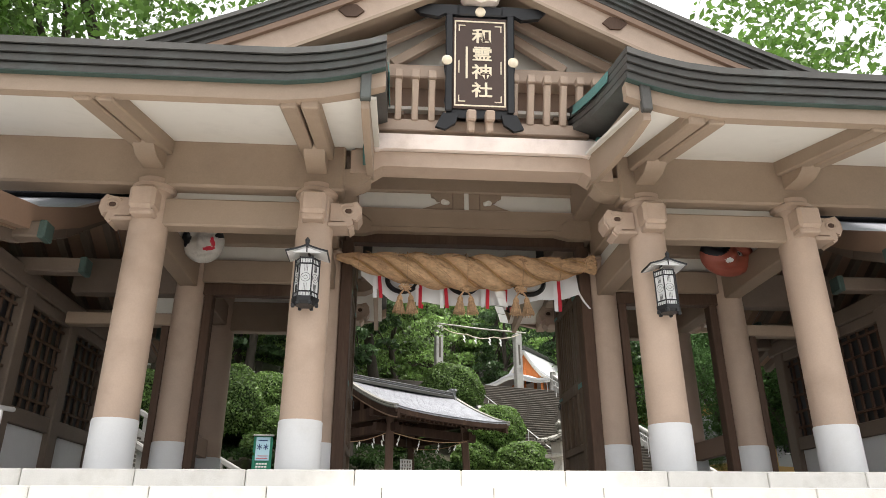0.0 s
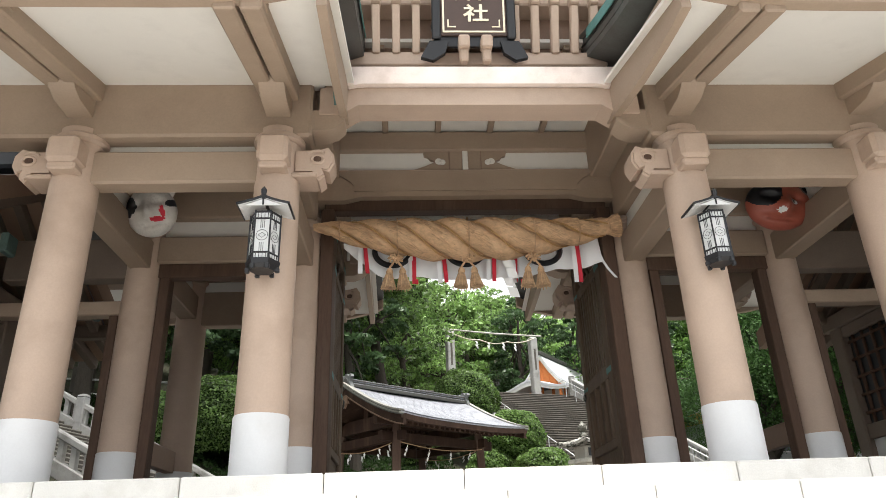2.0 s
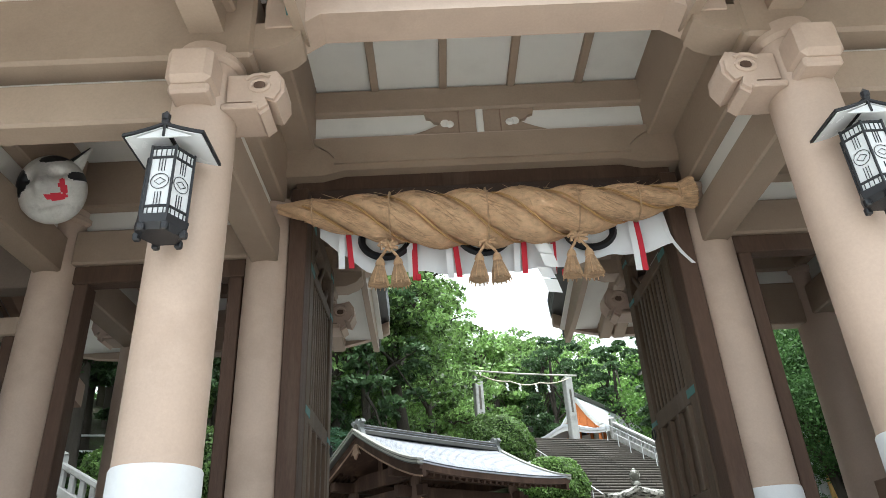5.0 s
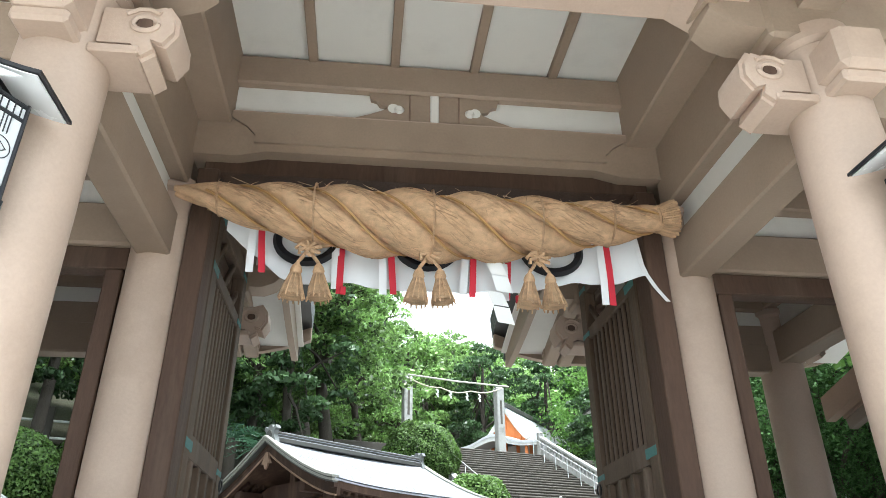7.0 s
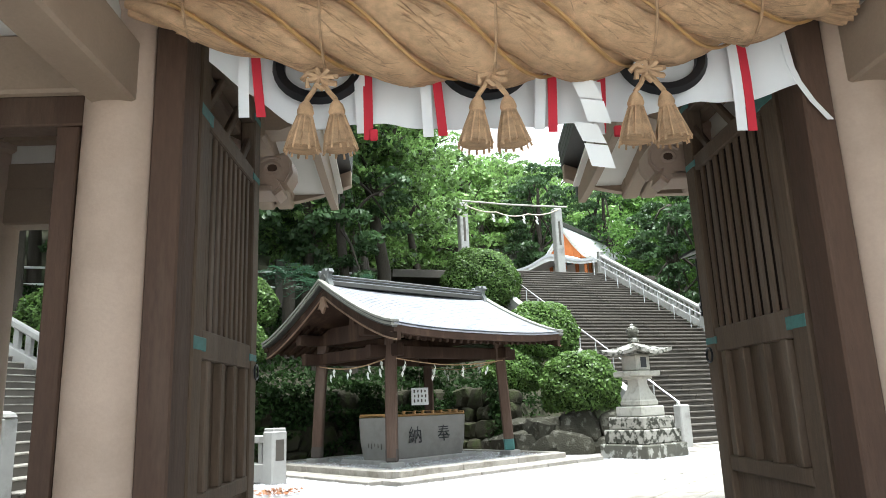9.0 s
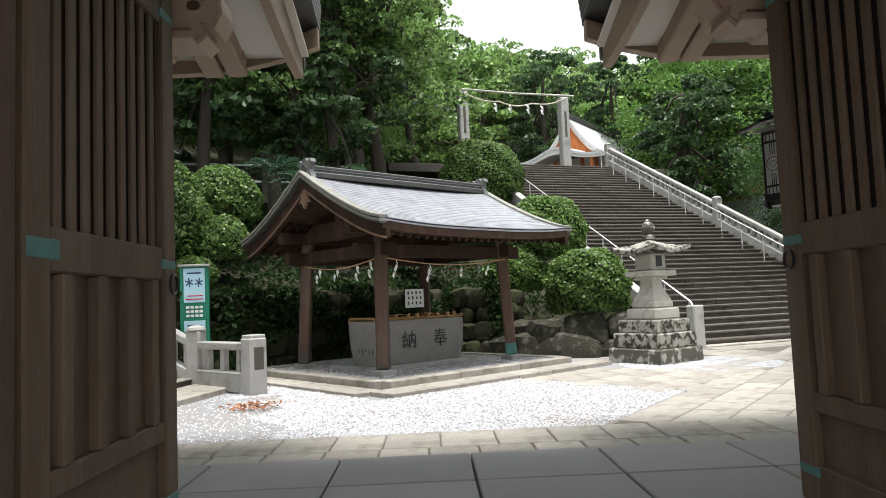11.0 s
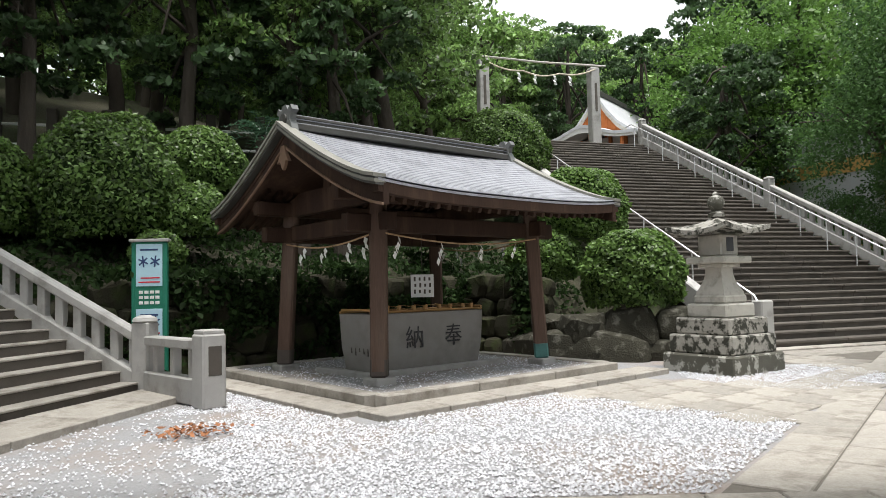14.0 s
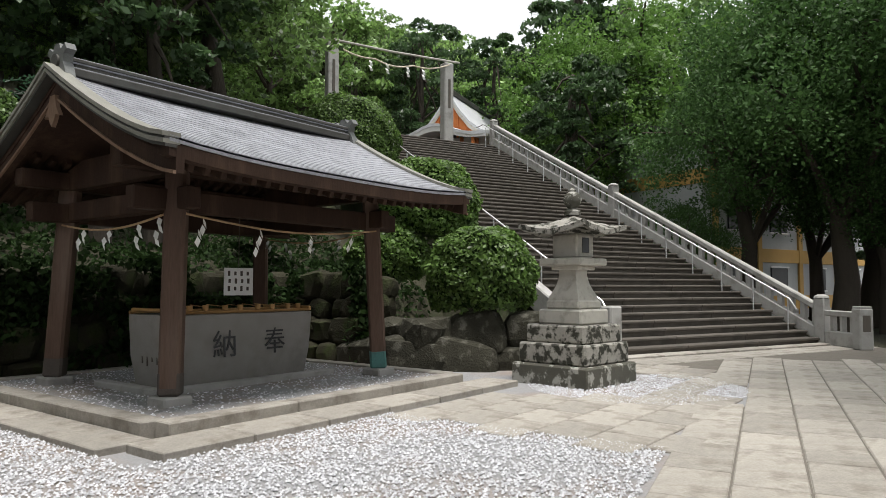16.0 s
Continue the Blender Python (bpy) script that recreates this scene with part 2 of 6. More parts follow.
SLAB = mat("paving_slab_stone", (0.355, 0.33, 0.292), 0.85, 0.38, 3.0, 45, 1.0, rand=0.3, stain=(0.15, 0.13, 0.105), stain_amount=0.75, stain_scale=2.6, edge=(0.5, 0.68))
FLOORSTONE = mat("grey_floor_stone", (0.27, 0.265, 0.26), 0.75, 0.1, 2.5, 80, 0.25, rand=0.15, stain=(0.2, 0.19, 0.18), stain_amount=0.4)
STAIR = mat("dark_worn_stair_stone", (0.096, 0.084, 0.071), 0.85, 0.2, 2.0, 60, 0.4, rand=0.25, stain=(0.055, 0.05, 0.044), stain_amount=0.6, stain_scale=1.6)
GRAVEL = mat("light_gravel", (0.62, 0.625, 0.655), 0.9, 0.15, 6, 90, 0.3, island=0.7)
GRAVELBED = mat("gravel_bed", (0.30, 0.30, 0.305), 0.95, 0.3, 40, 160, 0.5, stain=(0.31, 0.24, 0.19), stain_amount=0.6, stain_scale=0.6, dist=0.02, edge=(0.45, 0.62))
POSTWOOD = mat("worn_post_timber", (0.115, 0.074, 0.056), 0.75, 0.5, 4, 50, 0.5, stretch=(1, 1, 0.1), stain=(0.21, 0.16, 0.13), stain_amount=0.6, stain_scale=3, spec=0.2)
GREYFOOT = mat("greyed_post_foot", (0.10, 0.085, 0.075), 0.8, 0.3, 4, 50, 0.3, spec=0.2)
# brown timber, its colour darkened for the shade under the pavilion roof
SHEDWOOD = mat("aged_shaded_timber", (0.046, 0.026, 0.018), 0.72, 0.5, 3, 50, 0.4, stretch=(1, 1, 0.15), stain=(0.12, 0.076, 0.05), stain_amount=0.55, stain_scale=3, spec=0.2)
PALEWOOD = mat("weathered_pale_timber", (0.23, 0.15, 0.105), 0.8, 0.4, 3, 50, 0.4, stretch=(1, 1, 0.3), stain=(0.10, 0.06, 0.04), stain_amount=0.6, stain_scale=4, spec=0.2)
SHEDROOF = mat("grey_copper_shingles", (0.27, 0.275, 0.30), 0.45, 0.5, 6, 40, 0.4, metal=0.2, stretch=(1, 0.22, 1), rand=0.16, island=0.16, stain=(0.17, 0.18, 0.195), stain_amount=0.55, stain_scale=3.5)
VERGEPALE = mat("pale_weathered_verge", (0.23, 0.225, 0.195), 0.6, 0.3, 5, 50, 0.2)
RIDGEEND = mat("greyed_ridge_copper", (0.15, 0.155, 0.15), 0.5, 0.4, 6, 50, 0.3, metal=0.2)
HALLROOF = mat("pale_hall_roofing", (0.55, 0.56, 0.58), 0.5, 0.15, 3, 30, 0.15)
ROCK = mat("mossy_rock", (0.036, 0.034, 0.022), 0.95, 0.4, 3, 30, 0.8, rand=0.4, stain=(0.04, 0.06, 0.016), stain_amount=0.9, stain_scale=2.0, dist=0.04, spec=0.15)
LICHENROCK = mat("lichen_spotted_rock", (0.05, 0.048, 0.036), 0.95, 0.4, 3, 30, 0.8, rand=0.4, stain=(0.17, 0.165, 0.14), stain_amount=0.7, stain_scale=5.0, dist=0.04, spec=0.15, edge=(0.55, 0.66))
EARTH = mat("dark_leafy_earth", (0.038, 0.036, 0.02), 0.95, 0.4, 1.5, 20, 0.8, stain=(0.05, 0.08, 0.025), stain_amount=0.7, stain_scale=0.5, dist=0.05)
BARK = mat("bark", (0.065, 0.053, 0.042), 0.95, 0.35, 4, 30, 0.9, stretch=(1, 1, 0.25), dist=0.03)
LEAF = mat("forest_leaves", (0.20, 0.32, 0.095), 0.4, 0.25, 0.5, 5, 0.0, rand=0.55, island=1.3, leaf=True, spec=0.6)
LEAFMID = mat("evergreen_leaves", (0.062, 0.112, 0.043), 0.45, 0.2, 0.5, 5, 0.0, rand=0.4, island=1.0, leaf=True, spec=0.5)
LEAFLIGHT = mat("light_green_leaves", (0.125, 0.235, 0.05), 0.5, 0.2, 0.6, 5, 0.0, rand=0.3, island=0.7, leaf=True)
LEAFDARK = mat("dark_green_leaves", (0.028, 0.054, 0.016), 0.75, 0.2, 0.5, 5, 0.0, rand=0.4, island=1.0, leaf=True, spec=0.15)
LEAFYEW = mat("yew_leaves", (0.07, 0.14, 0.042), 0.6, 0.2, 0.5, 5, 0.0, rand=0.4, island=0.9, leaf=True, spec=0.25)
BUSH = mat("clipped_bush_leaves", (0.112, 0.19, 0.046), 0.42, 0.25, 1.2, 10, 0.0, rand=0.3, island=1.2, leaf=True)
METAL = mat("stainless_tube", (0.66, 0.66, 0.66), 0.35, 0.05, 5, 50, 0.05, metal=0.7)
WHITE = mat("white_paint", (0.80, 0.80, 0.78), 0.6, 0.05, 4, 60, 0.05)
# white wall greyed in its colour for the shade of the trees before it
SHADEDWALL = mat("shaded_white_wall", (0.46, 0.47, 0.47), 0.8, 0.12, 0.8, 30, 0.1, stain=(0.3, 0.3, 0.28), stain_amount=0.5, stain_scale=0.6)
OCHRE = mat("ochre_wall", (0.55, 0.33, 0.10), 0.7, 0.12, 1.5, 40, 0.1)
VERMILION = mat("orange_timber", (0.62, 0.20, 0.06), 0.6, 0.15, 3, 40, 0.1)
GREEN = mat("green_sign_board", (0.02, 0.19, 0.12), 0.5, 0.08, 4, 60, 0.05)
PALEBLUE = mat("pale_sign_panel", (0.46, 0.68, 0.78), 0.5, 0.05, 4, 60, 0.05)
BAMBOO = mat("bamboo", (0.42, 0.24, 0.09), 0.5, 0.25, 6, 60, 0.15)
PAPER = mat("white_paper", (0.82, 0.82, 0.80), 0.8, 0.04, 6, 90, 0.05)
DRYLEAF = mat("dry_leaves", (0.27, 0.115, 0.05), 0.8, 0.3, 5, 30, 0.1, island=0.9)
MASKRED = mat("red_mask_lacquer", (0.33, 0.085, 0.055), 0.45, 0.2, 5, 40, 0.1)

# ---- terrain: one sheet, the yard two metres above the lane, a hill behind ----
YARD, FLOOR = 2.05, 2.16
SHED = Vector((0.40, 24.05, 2.26))
SHEDTURN = 40.5
SU, SV = Vector((math.cos(radians(SHEDTURN)), math.sin(radians(SHEDTURN)))), Vector((-math.sin(radians(SHEDTURN)), math.cos(radians(SHEDTURN))))
ST0 = Vector((7.75, 27.0))
STA = 17.8
TD, UD = Vector((math.cos(radians(STA)), math.sin(radians(STA)))), Vector((-math.sin(radians(STA)), math.cos(radians(STA))))
STW, STN, TREAD, RISE = 7.5, 46, 0.333, 0.171
STL = STN * TREAD


def ease(a):
    a = min(max(a, 0.0), 1.0)
    return a * a * (3 - 2 * a)


def stair_xy(a, s):
    return ST0 + a * TD + s * UD


def ground_z(x, y):
    p = Vector((x, y))
    if y < 8.0:
        return 0.0 if abs(x) < 60 else 0.0
    if y < 16.5 and -6 < x < 9:
        return YARD - 0.12
    q = p - ST0
    a, s = q.dot(TD), q.dot(UD)
    d = (p - SHED.xy).dot(SV) - 2.55
    base = YARD - 0.12
    hill = base + 1.3 * ease(d / 0.5) + 0.42 * max(d - 0.4, 0)
    hill = min(hill, YARD + 24)
    if x < -4.0 and y > 14 and y < 23.0:
        hill = max(YARD - 0.1, min(YARD - 0.4 + 0.5 * (-4.0 - x), 8.0))
    if y <= 14:
        hill = base
    stair = YARD + RISE / TREAD * min(max(s, 0.0), STL)
    far = 0.5 * max(s - 34, 0)
    right = base + 0.45 * max(s - 14, 0)
    if a < -0.2:
        z = min(max(hill, base), stair + 2.2 + 0.1 * -a if s > 0 else 99)
        z = max(z, base)
    elif a <= STW + 0.3:
        z = (stair - 0.45 if s > 0.4 else base) + far
    else:
        z = base + ease((a - STW - 0.3) / 3) * (right - base)
    return min(z, 34.0)


def spread(lo, hi, step, out):
    near = list(np.arange(lo, hi + 1e-6, step))
    return [lo - q for q in out[::-1]] + near + [hi + q for q in out]


gm = M().sheet(lambda x, y: (x, y, ground_z(x, y)), spread(-30, 42, 0.6, [4, 12, 30, 80, 300, 1500]), spread(-12, 78, 0.5, [4, 12, 30, 80, 300, 1500]))
solo("ground", gm, EARTH, "dark leafy earth of the hillside and lane", "ground", kind="structure", smooth=60)


# ---- the shrine gate ----
GX, GY = 1.25, 11.3
gate = thing("shrine_gate", pose(GX, GY, FLOOR), "large beige-painted shrine gate with a dark copper roof", "gate")
PX = (-4.6, -2.36, 2.36, 4.6)
for row, gy in ((0, -2.3), (1, 0.0), (2, 2.3)):
    for gx in PX:
        r = 0.262 if row != 1 else 0.25
        if row == 2 and abs(gx) < 3:
            gx += math.copysign(0.13, gx)
        pil = part("pillar", M().lathe([(r, 0.5), (r, 0.66), (r * 0.985, 2.4), (r * 0.95, 3.7), (r * 0.96, 3.9)], 28, (gx, gy, 0)), BEIGE, gate)
        part("base_band", M().lathe([(r + 0.012, 0), (r + 0.012, 0.635), (r + 0.004, 0.65)], 28, (gx, gy, 0)), BAND, pil, "grey-white painted foot")
        part("capital_ring", M().lathe([(r * 0.97, 3.72), (r + 0.03, 3.75), (r + 0.03, 3.80), (r * 0.97, 3.83)], 28, (gx, gy, 0)), BEIGE, pil)


def nose(c, d, s=1.0):
    """A carved beam end that juts from c along d."""
    d = Vector((*d, 0)).normalized()
    side = Vector((-d.y, d.x, 0))
    T = Matrix((( d.x, side.x, 0, c[0]), (d.y, side.y, 0, c[1]), (0, 0, 1, c[2]), (0, 0, 0, 1)))
    m = M(T)
    poly = [(0, -0.11), (0.22, -0.11), (0.30, -0.21), (0.37, -0.15), (0.34, -0.06), (0.42, -0.09), (0.48, 0.02), (0.47, 0.15), (0.40, 0.25), (0.27, 0.21), (0, 0.21)]
    m.plate([(a * s, b * s) for a, b in poly], 0.30 * s, "xz")
    m.plate([(0.02 + a * s * 0.9, b * s * 0.86 + 0.005) for a, b in poly], 0.36 * s, "xz")
    m.box((0.13 * s, 0, -0.14 * s), (0.30 * s, 0.40 * s, 0.06 * s), 0.012)
    for sg in (-1, 1):
        m.tube([((0.28 + 0.075 * math.cos(a)) * s, sg * 0.18 * s, (0.07 + 0.055 * math.sin(a)) * s) for a in np.linspace(0.0, 6.2832, 15)], 0.021 * s, 6)
        m.tube([((0.36 - 0.20 * q) * s, sg * 0.18 * s, (0.16 - 0.02 * q + 0.04 * math.sin(3.1 * q)) * s) for q in (0, 0.33, 0.66, 1.0)], 0.018 * s, 6)
    return m


def block(c, w=0.34, h=0.46, out=(0, -1)):
    """A bearing block with a rounded top and a splayed foot."""
    x, y, z = c
    b = part("bracket_block", M().box((x + out[0] * 0.16, y + out[1] * 0.16, z + h * 0.06), (w, w, h * 0.72), 0.045), BEIGE, gate)
    part("block_foot", M().box((x + out[0] * 0.12, y + out[1] * 0.12, z - h * 0.36), (w * 0.9, w * 0.9, h * 0.2), 0.03), BEIGE, b)
    return b


def boat(c, L, w, h, axis="x"):
    """A boat-shaped bracket arm."""
    poly = [(-L / 2, h / 2), (-L / 2, 0), (-L / 2 + 0.08, -h * 0.3), (-L / 2 + 0.22, -h / 2), (L / 2 - 0.22, -h / 2), (L / 2 - 0.08, -h * 0.3), (L / 2, 0), (L / 2, h / 2)]
    m = M(Matrix.Translation(c) @ (Matrix.Rotation(math.pi / 2, 4, "Z") if axis == "y" else Matrix()))
    return m.plate(poly, w, "xz")


def gable_z(x):
    """Underside of the middle gable roof over x."""
    a = min(abs(x) / 5.28, 1.0)
    return 5.19 + 2.58 * (1 - a) ** 1.15


def eave_z(x, s):
    """Top of the side roofs: s runs 0 at the eave to 1 at the ridge, with upturned ends."""
    d = min(abs(x) - 1.4, 7.1 - abs(x))
    return 4.39 + 0.25 * max(0.0, 1 - d / 1.3) ** 2 + 2.0 * (0.5 * s + 0.5 * s * s)


for sy in (-1, 1):
    y0 = 2.3 * sy
    for i, gx in enumerate(PX):
        block((gx, y0 + sy * 0.12, 3.48), out=(0, sy))
        inner = -1 if gx > 0 else 1
        side = inner if i in (1, 2) else -inner
        nz = part("carved_nose", nose((gx + side * 0.2, y0, 3.42), (side, 0), 0.94), BEIGE, gate)
        for sg in (-1, 1):
            # dark disc paints the shade inside the carved eye hole
            part("nose_eye", M(Matrix.Translation((gx + side * (0.2 + 0.263), y0 + sg * 0.176, 3.486)) @ Matrix.Rotation(math.pi / 2, 4, "X")).lathe([(0.045, -0.004), (0.045, 0.004)], 12), DARKWOOD, nz)
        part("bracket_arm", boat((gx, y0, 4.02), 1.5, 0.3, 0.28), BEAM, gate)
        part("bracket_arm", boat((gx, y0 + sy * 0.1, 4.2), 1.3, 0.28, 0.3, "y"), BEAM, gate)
        for dx in (-0.118, 0.118):
            rx = gx + dx
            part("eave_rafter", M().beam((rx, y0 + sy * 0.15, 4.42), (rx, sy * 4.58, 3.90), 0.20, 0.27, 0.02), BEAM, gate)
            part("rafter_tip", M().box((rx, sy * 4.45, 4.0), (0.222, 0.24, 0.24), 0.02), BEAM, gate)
    for sx in (-1, 1):
        part("tie_beam", M().box((sx * 3.48, y0, 3.43), (1.9, 0.26, 0.41), 0.025), BEAM, gate)
        part("long_beam", M().box((sx * 4.48, y0, 4.165), (5.0, 0.36, 0.73), 0.03), BEAM, gate)
        part("wall_panel", M().box((sx * 3.48, y0 - sy * 0.09, 3.72), (1.8, 0.06, 0.2), 0.005), PLASTER, gate, "white plaster strip")
        part("soffit", M().sheet(lambda x, y: (x, y, 4.52 - (abs(y) - 2.4) * 0.27), [sx * q for q in (1.5, 7.0)][::sx], [sy * q for q in (2.3, 4.5)][::sy], 0.04, (0, 0, 1)), PLASTER, gate, "white plaster eave soffit")
        vy = [2.2, 2.8, 3.4, 4.0, 4.35, 4.6]
        part("verge_board", M().plate([(sy * y, 3.76 + 0.36 * ((4.6 - y) / 2.4) ** 1.6) for y in vy] + [(sy * y, 4.16 + 0.42 * ((4.6 - y) / 2.4)) for y in vy[::-1]], 0.09, "yz", sx * 1.62), BEAM, gate)
        part("corner_flashing", M().plate([(sy * 2.42, 4.2), (sy * 2.58, 4.26), (sy * 2.66, 4.5), (sy * 2.62, 4.74), (sy * 2.42, 4.74)], 0.06, "yz", sx * 1.70), TEAL, gate, "green patina copper flashing")
        part("return_flashing", M().sheet(lambda y, q: (sx * (1.385 - 0.02 * q), sy * y, eave_z(1.4, (4.8 - y) / 4.7) - 0.02 - 0.16 * q), [4.1, 3.7, 3.3, 2.9, 2.5], [0, 1], 0.012, (sx, 0, 0)), TEAL, gate, "green patina copper lining")
        part("copper_cap", M().box((sx * 1.62, sy * 4.62, 4.06), (0.12, 0.1, 0.4), 0.015), COPPER, gate, "dark copper cap")
    # light-topped rainbow beam over the middle bay
    part("rainbow_beam", M().plate([(-1.9, 4.10), (-1.62, 4.10), (-1.45, 4.22), (1.45, 4.22), (1.62, 4.10), (1.9, 4.10), (1.9, 4.46), (-1.9, 4.46)], 0.34, "xz", y0), BEIGE, gate)
    part("pale_top_board", M().plate([(-1.86, 4.72), (-1.56, 4.44), (-1.4, 4.475), (1.4, 4.475), (1.56, 4.44), (1.86, 4.72)], 0.1, "xz", y0 + sy * 0.19), PALEPAINT, gate)
    part("beam_fill", M().box((0, y0, 4.58), (3.7, 0.3, 0.25), 0.01), BEAM, gate)
    # gable wall above it; its lighter beige paints in the open daylight there
    part("lower_rail", M().box((0, y0 - sy * 0.1, 5.0), (3.3, 0.3, 0.2), 0.015), BEIGE, gate)
    part("upper_rail", M().box((0, y0 - sy * 0.05, 5.92), (4.3, 0.34, 0.24), 0.02), BEIGE, gate)
    part("back_board", M().box((0, y0 - sy * 0.2, 5.42), (4.2, 0.06, 0.78), 0.005), BROWN, gate)
    part("lower_panel", M().box((0, y0 - sy * 0.2, 4.8), (3.4, 0.05, 0.24), 0.005), PLASTER, gate)
    for k in range(15):
        dx = -1.75 + k * 0.25
        if sy < 0 and abs(dx) < 0.4:
            continue
        part("gable_dentil", M().beam((dx, y0 + sy * 0.02, 5.08), (dx, y0 + sy * 0.24, 5.66), 0.1, 0.12, 0.015).box((dx, y0 + sy * 0.26, 5.72), (0.12, 0.14, 0.13), 0.01), BEIGE, gate)
    part("gable_panel", M().plate([(-4.3, 4.9), (4.3, 4.9)] + [(x, gable_z(x) - 0.05) for x in (4.0, 3.0, 2.0, 1.0, 0.0, -1.0, -2.0, -3.0, -4.0)], 0.06, "xz", y0 - sy * 0.25), PLASTER, gate)
    for sx in (-1, 1):
        for (xa, za), (xb, zb) in (((0.45, 6.75), (1.35, 6.1)), ((0.2, 7.25), (2.2, 6.1))):
            part("gable_strut", M().beam((sx * xa, y0, za), (sx * xb, y0, zb), 0.12, 0.16, 0.01), BEIGE, gate)


xs = list(np.linspace(-5.28, 5.28, 41))
for k, dz in enumerate((0.0, 0.08, 0.16, 0.24)):
    part("gable_roof_layer", M().sheet(lambda x, y: (x, y, gable_z(x) + dz + 0.08), xs, [-3.1 - 0.04 * k, -1.5, 0, 1.5, 3.1 + 0.04 * k], 0.075), COPPER, gate, "dark layered copper gable roof", smooth=50)
for sy in (-1, 1):
    for sx in (-1, 1):
        xb = [sx * q for q in np.linspace(0.0, 5.0, 18)]
        part("barge_board", M().plate([(x, gable_z(x)) for x in xb] + [(x, gable_z(x) - 0.47) for x in xb[::-1]], 0.1, "xz", sy * 2.98), BEIGE, gate)
        part("barge_trim", M().plate([(x, gable_z(x) + 0.02) for x in xb] + [(x, gable_z(x) - 0.1) for x in xb[::-1]], 0.06, "xz", sy * 3.06), BROWN, gate)
        for q, w_, h_ in ((1.97, 0.19, 0.11), (3.6, 0.16, 0.095)):
            part("barge_ornament", M().plate([(sx * q - w_, gable_z(q) - 0.23), (sx * q - w_ * 0.4, gable_z(q) - 0.23 + h_), (sx * q + w_ * 0.4, gable_z(q) - 0.23 + h_), (sx * q + w_, gable_z(q) - 0.23), (sx * q + w_ * 0.4, gable_z(q) - 0.23 - h_), (sx * q - w_ * 0.4, gable_z(q) - 0.23 - h_)][::-1], 0.04, "xz", sy * 3.04), DARKWOOD, gate, "dark carved barge ornament")
        part("inner_barge", M().plate([(x, gable_z(x) - 0.47) for x in xb] + [(x, gable_z(x) - 0.53) for x in xb[::-1]], 0.13, "xz", sy * 2.98), BEAM, gate)
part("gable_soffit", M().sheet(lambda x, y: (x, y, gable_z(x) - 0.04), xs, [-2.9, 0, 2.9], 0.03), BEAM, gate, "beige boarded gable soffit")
part("ridge", M().box((0, 0, 8.2), (0.5, 6.5, 0.5), 0.05), COPPER, gate)


for sy in (-1, 1):
    for sx in (-1, 1):
        ex = [sx * q for q in (1.4, 1.6, 1.8, 2.1, 2.5, 3.0, 4.0, 5.0, 5.8, 6.3, 6.7, 7.1)]
        for k in range(4):
            sl = [i / 8 for i in range(9)]
            part("eave_layer", M().sheet(lambda x, s: (x, sy * (4.80 - 0.035 * (3 - k) - 4.7 * s), eave_z(x, s) - 0.092 * (3 - k)), ex, sl, 0.086), COPPER, gate, "dark layered copper eave", smooth=50)
        part("eave_fascia", M().sheet(lambda x, s: (x, sy * (4.62 - 0.12 * s), eave_z(x, 0) - 0.375), ex, [0, 1], 0.2), BEAM, gate)
        part("patina_edge", M().sheet(lambda x, s: (x, sy * (4.695 - 0.1 * s), eave_z(x, 0) - 0.366), ex, [0, 1], 0.009), DARKTEAL, gate, "green patina drip edge")

# second row: door wall
part("rainbow_beam", M().plate([(-2.2, 4.14), (-1.8, 4.14), (-1.55, 4.20), (1.55, 4.20), (1.8, 4.14), (2.2, 4.14), (2.2, 4.60), (-2.2, 4.60)], 0.42, "xz", 0), BEAM, gate)
part("beam_shoulder", M().plate([(-1.98, 4.61), (-1.88, 4.54), (-1.74, 4.45), (-1.66, 4.36), (-1.66, 4.28), (1.66, 4.28), (1.66, 4.36), (1.74, 4.45), (1.88, 4.54), (1.98, 4.61)], 0.036, "xz", -0.224), BEAM, gate)
part("beam_top", M().box((0, -0.12, 4.615), (4.1, 0.24, 0.03), 0.01), BEIGE, gate)
part("lintel_board", M().box((0, 0.02, 4.16), (4.2, 0.2, 0.26), 0.01), DARKWOOD, gate, "dark wooden lintel")
part("wall_panel", M().box((0, -0.12, 4.79), (4.2, 0.08, 0.4), 0.005), PLASTER, gate, "white plaster strip")
part("top_beam", M().box((0, -0.05, 5.13), (4.4, 0.40, 0.34), 0.02), BEAM, gate)
half = [(0.98, 4.69), (0.80, 4.725), (0.62, 4.79), (0.47, 4.86), (0.46, 4.885), (0.53, 4.905), (0.56, 4.95), (0.62, 4.97), (0.64, 5.065)]
half = [(x, z - 0.09) for x, z in half]
frog = [(-x, z) for x, z in half] + half[::-1]
strut = part("frog_leg_strut", M().plate(frog, 0.05, "xz", -0.185), BEAM, gate)
part("strut_post", M().box((0, -0.215, 4.78), (0.085, 0.04, 0.36), 0.01), PLASTER, strut)
for sx in (-1, 1):
    part("strut_eye", M(Matrix.Translation((sx * 0.40, -0.213, 4.785)) @ Matrix.Rotation(math.pi / 2, 4, "X")).lathe([(0.055, -0.006), (0.055, 0.0)], 10), PLASTER, strut)
    part("strut_rib", M().box((sx * 0.24, -0.212, 4.78), (0.012, 0.02, 0.36), 0.004), BROWN, strut)
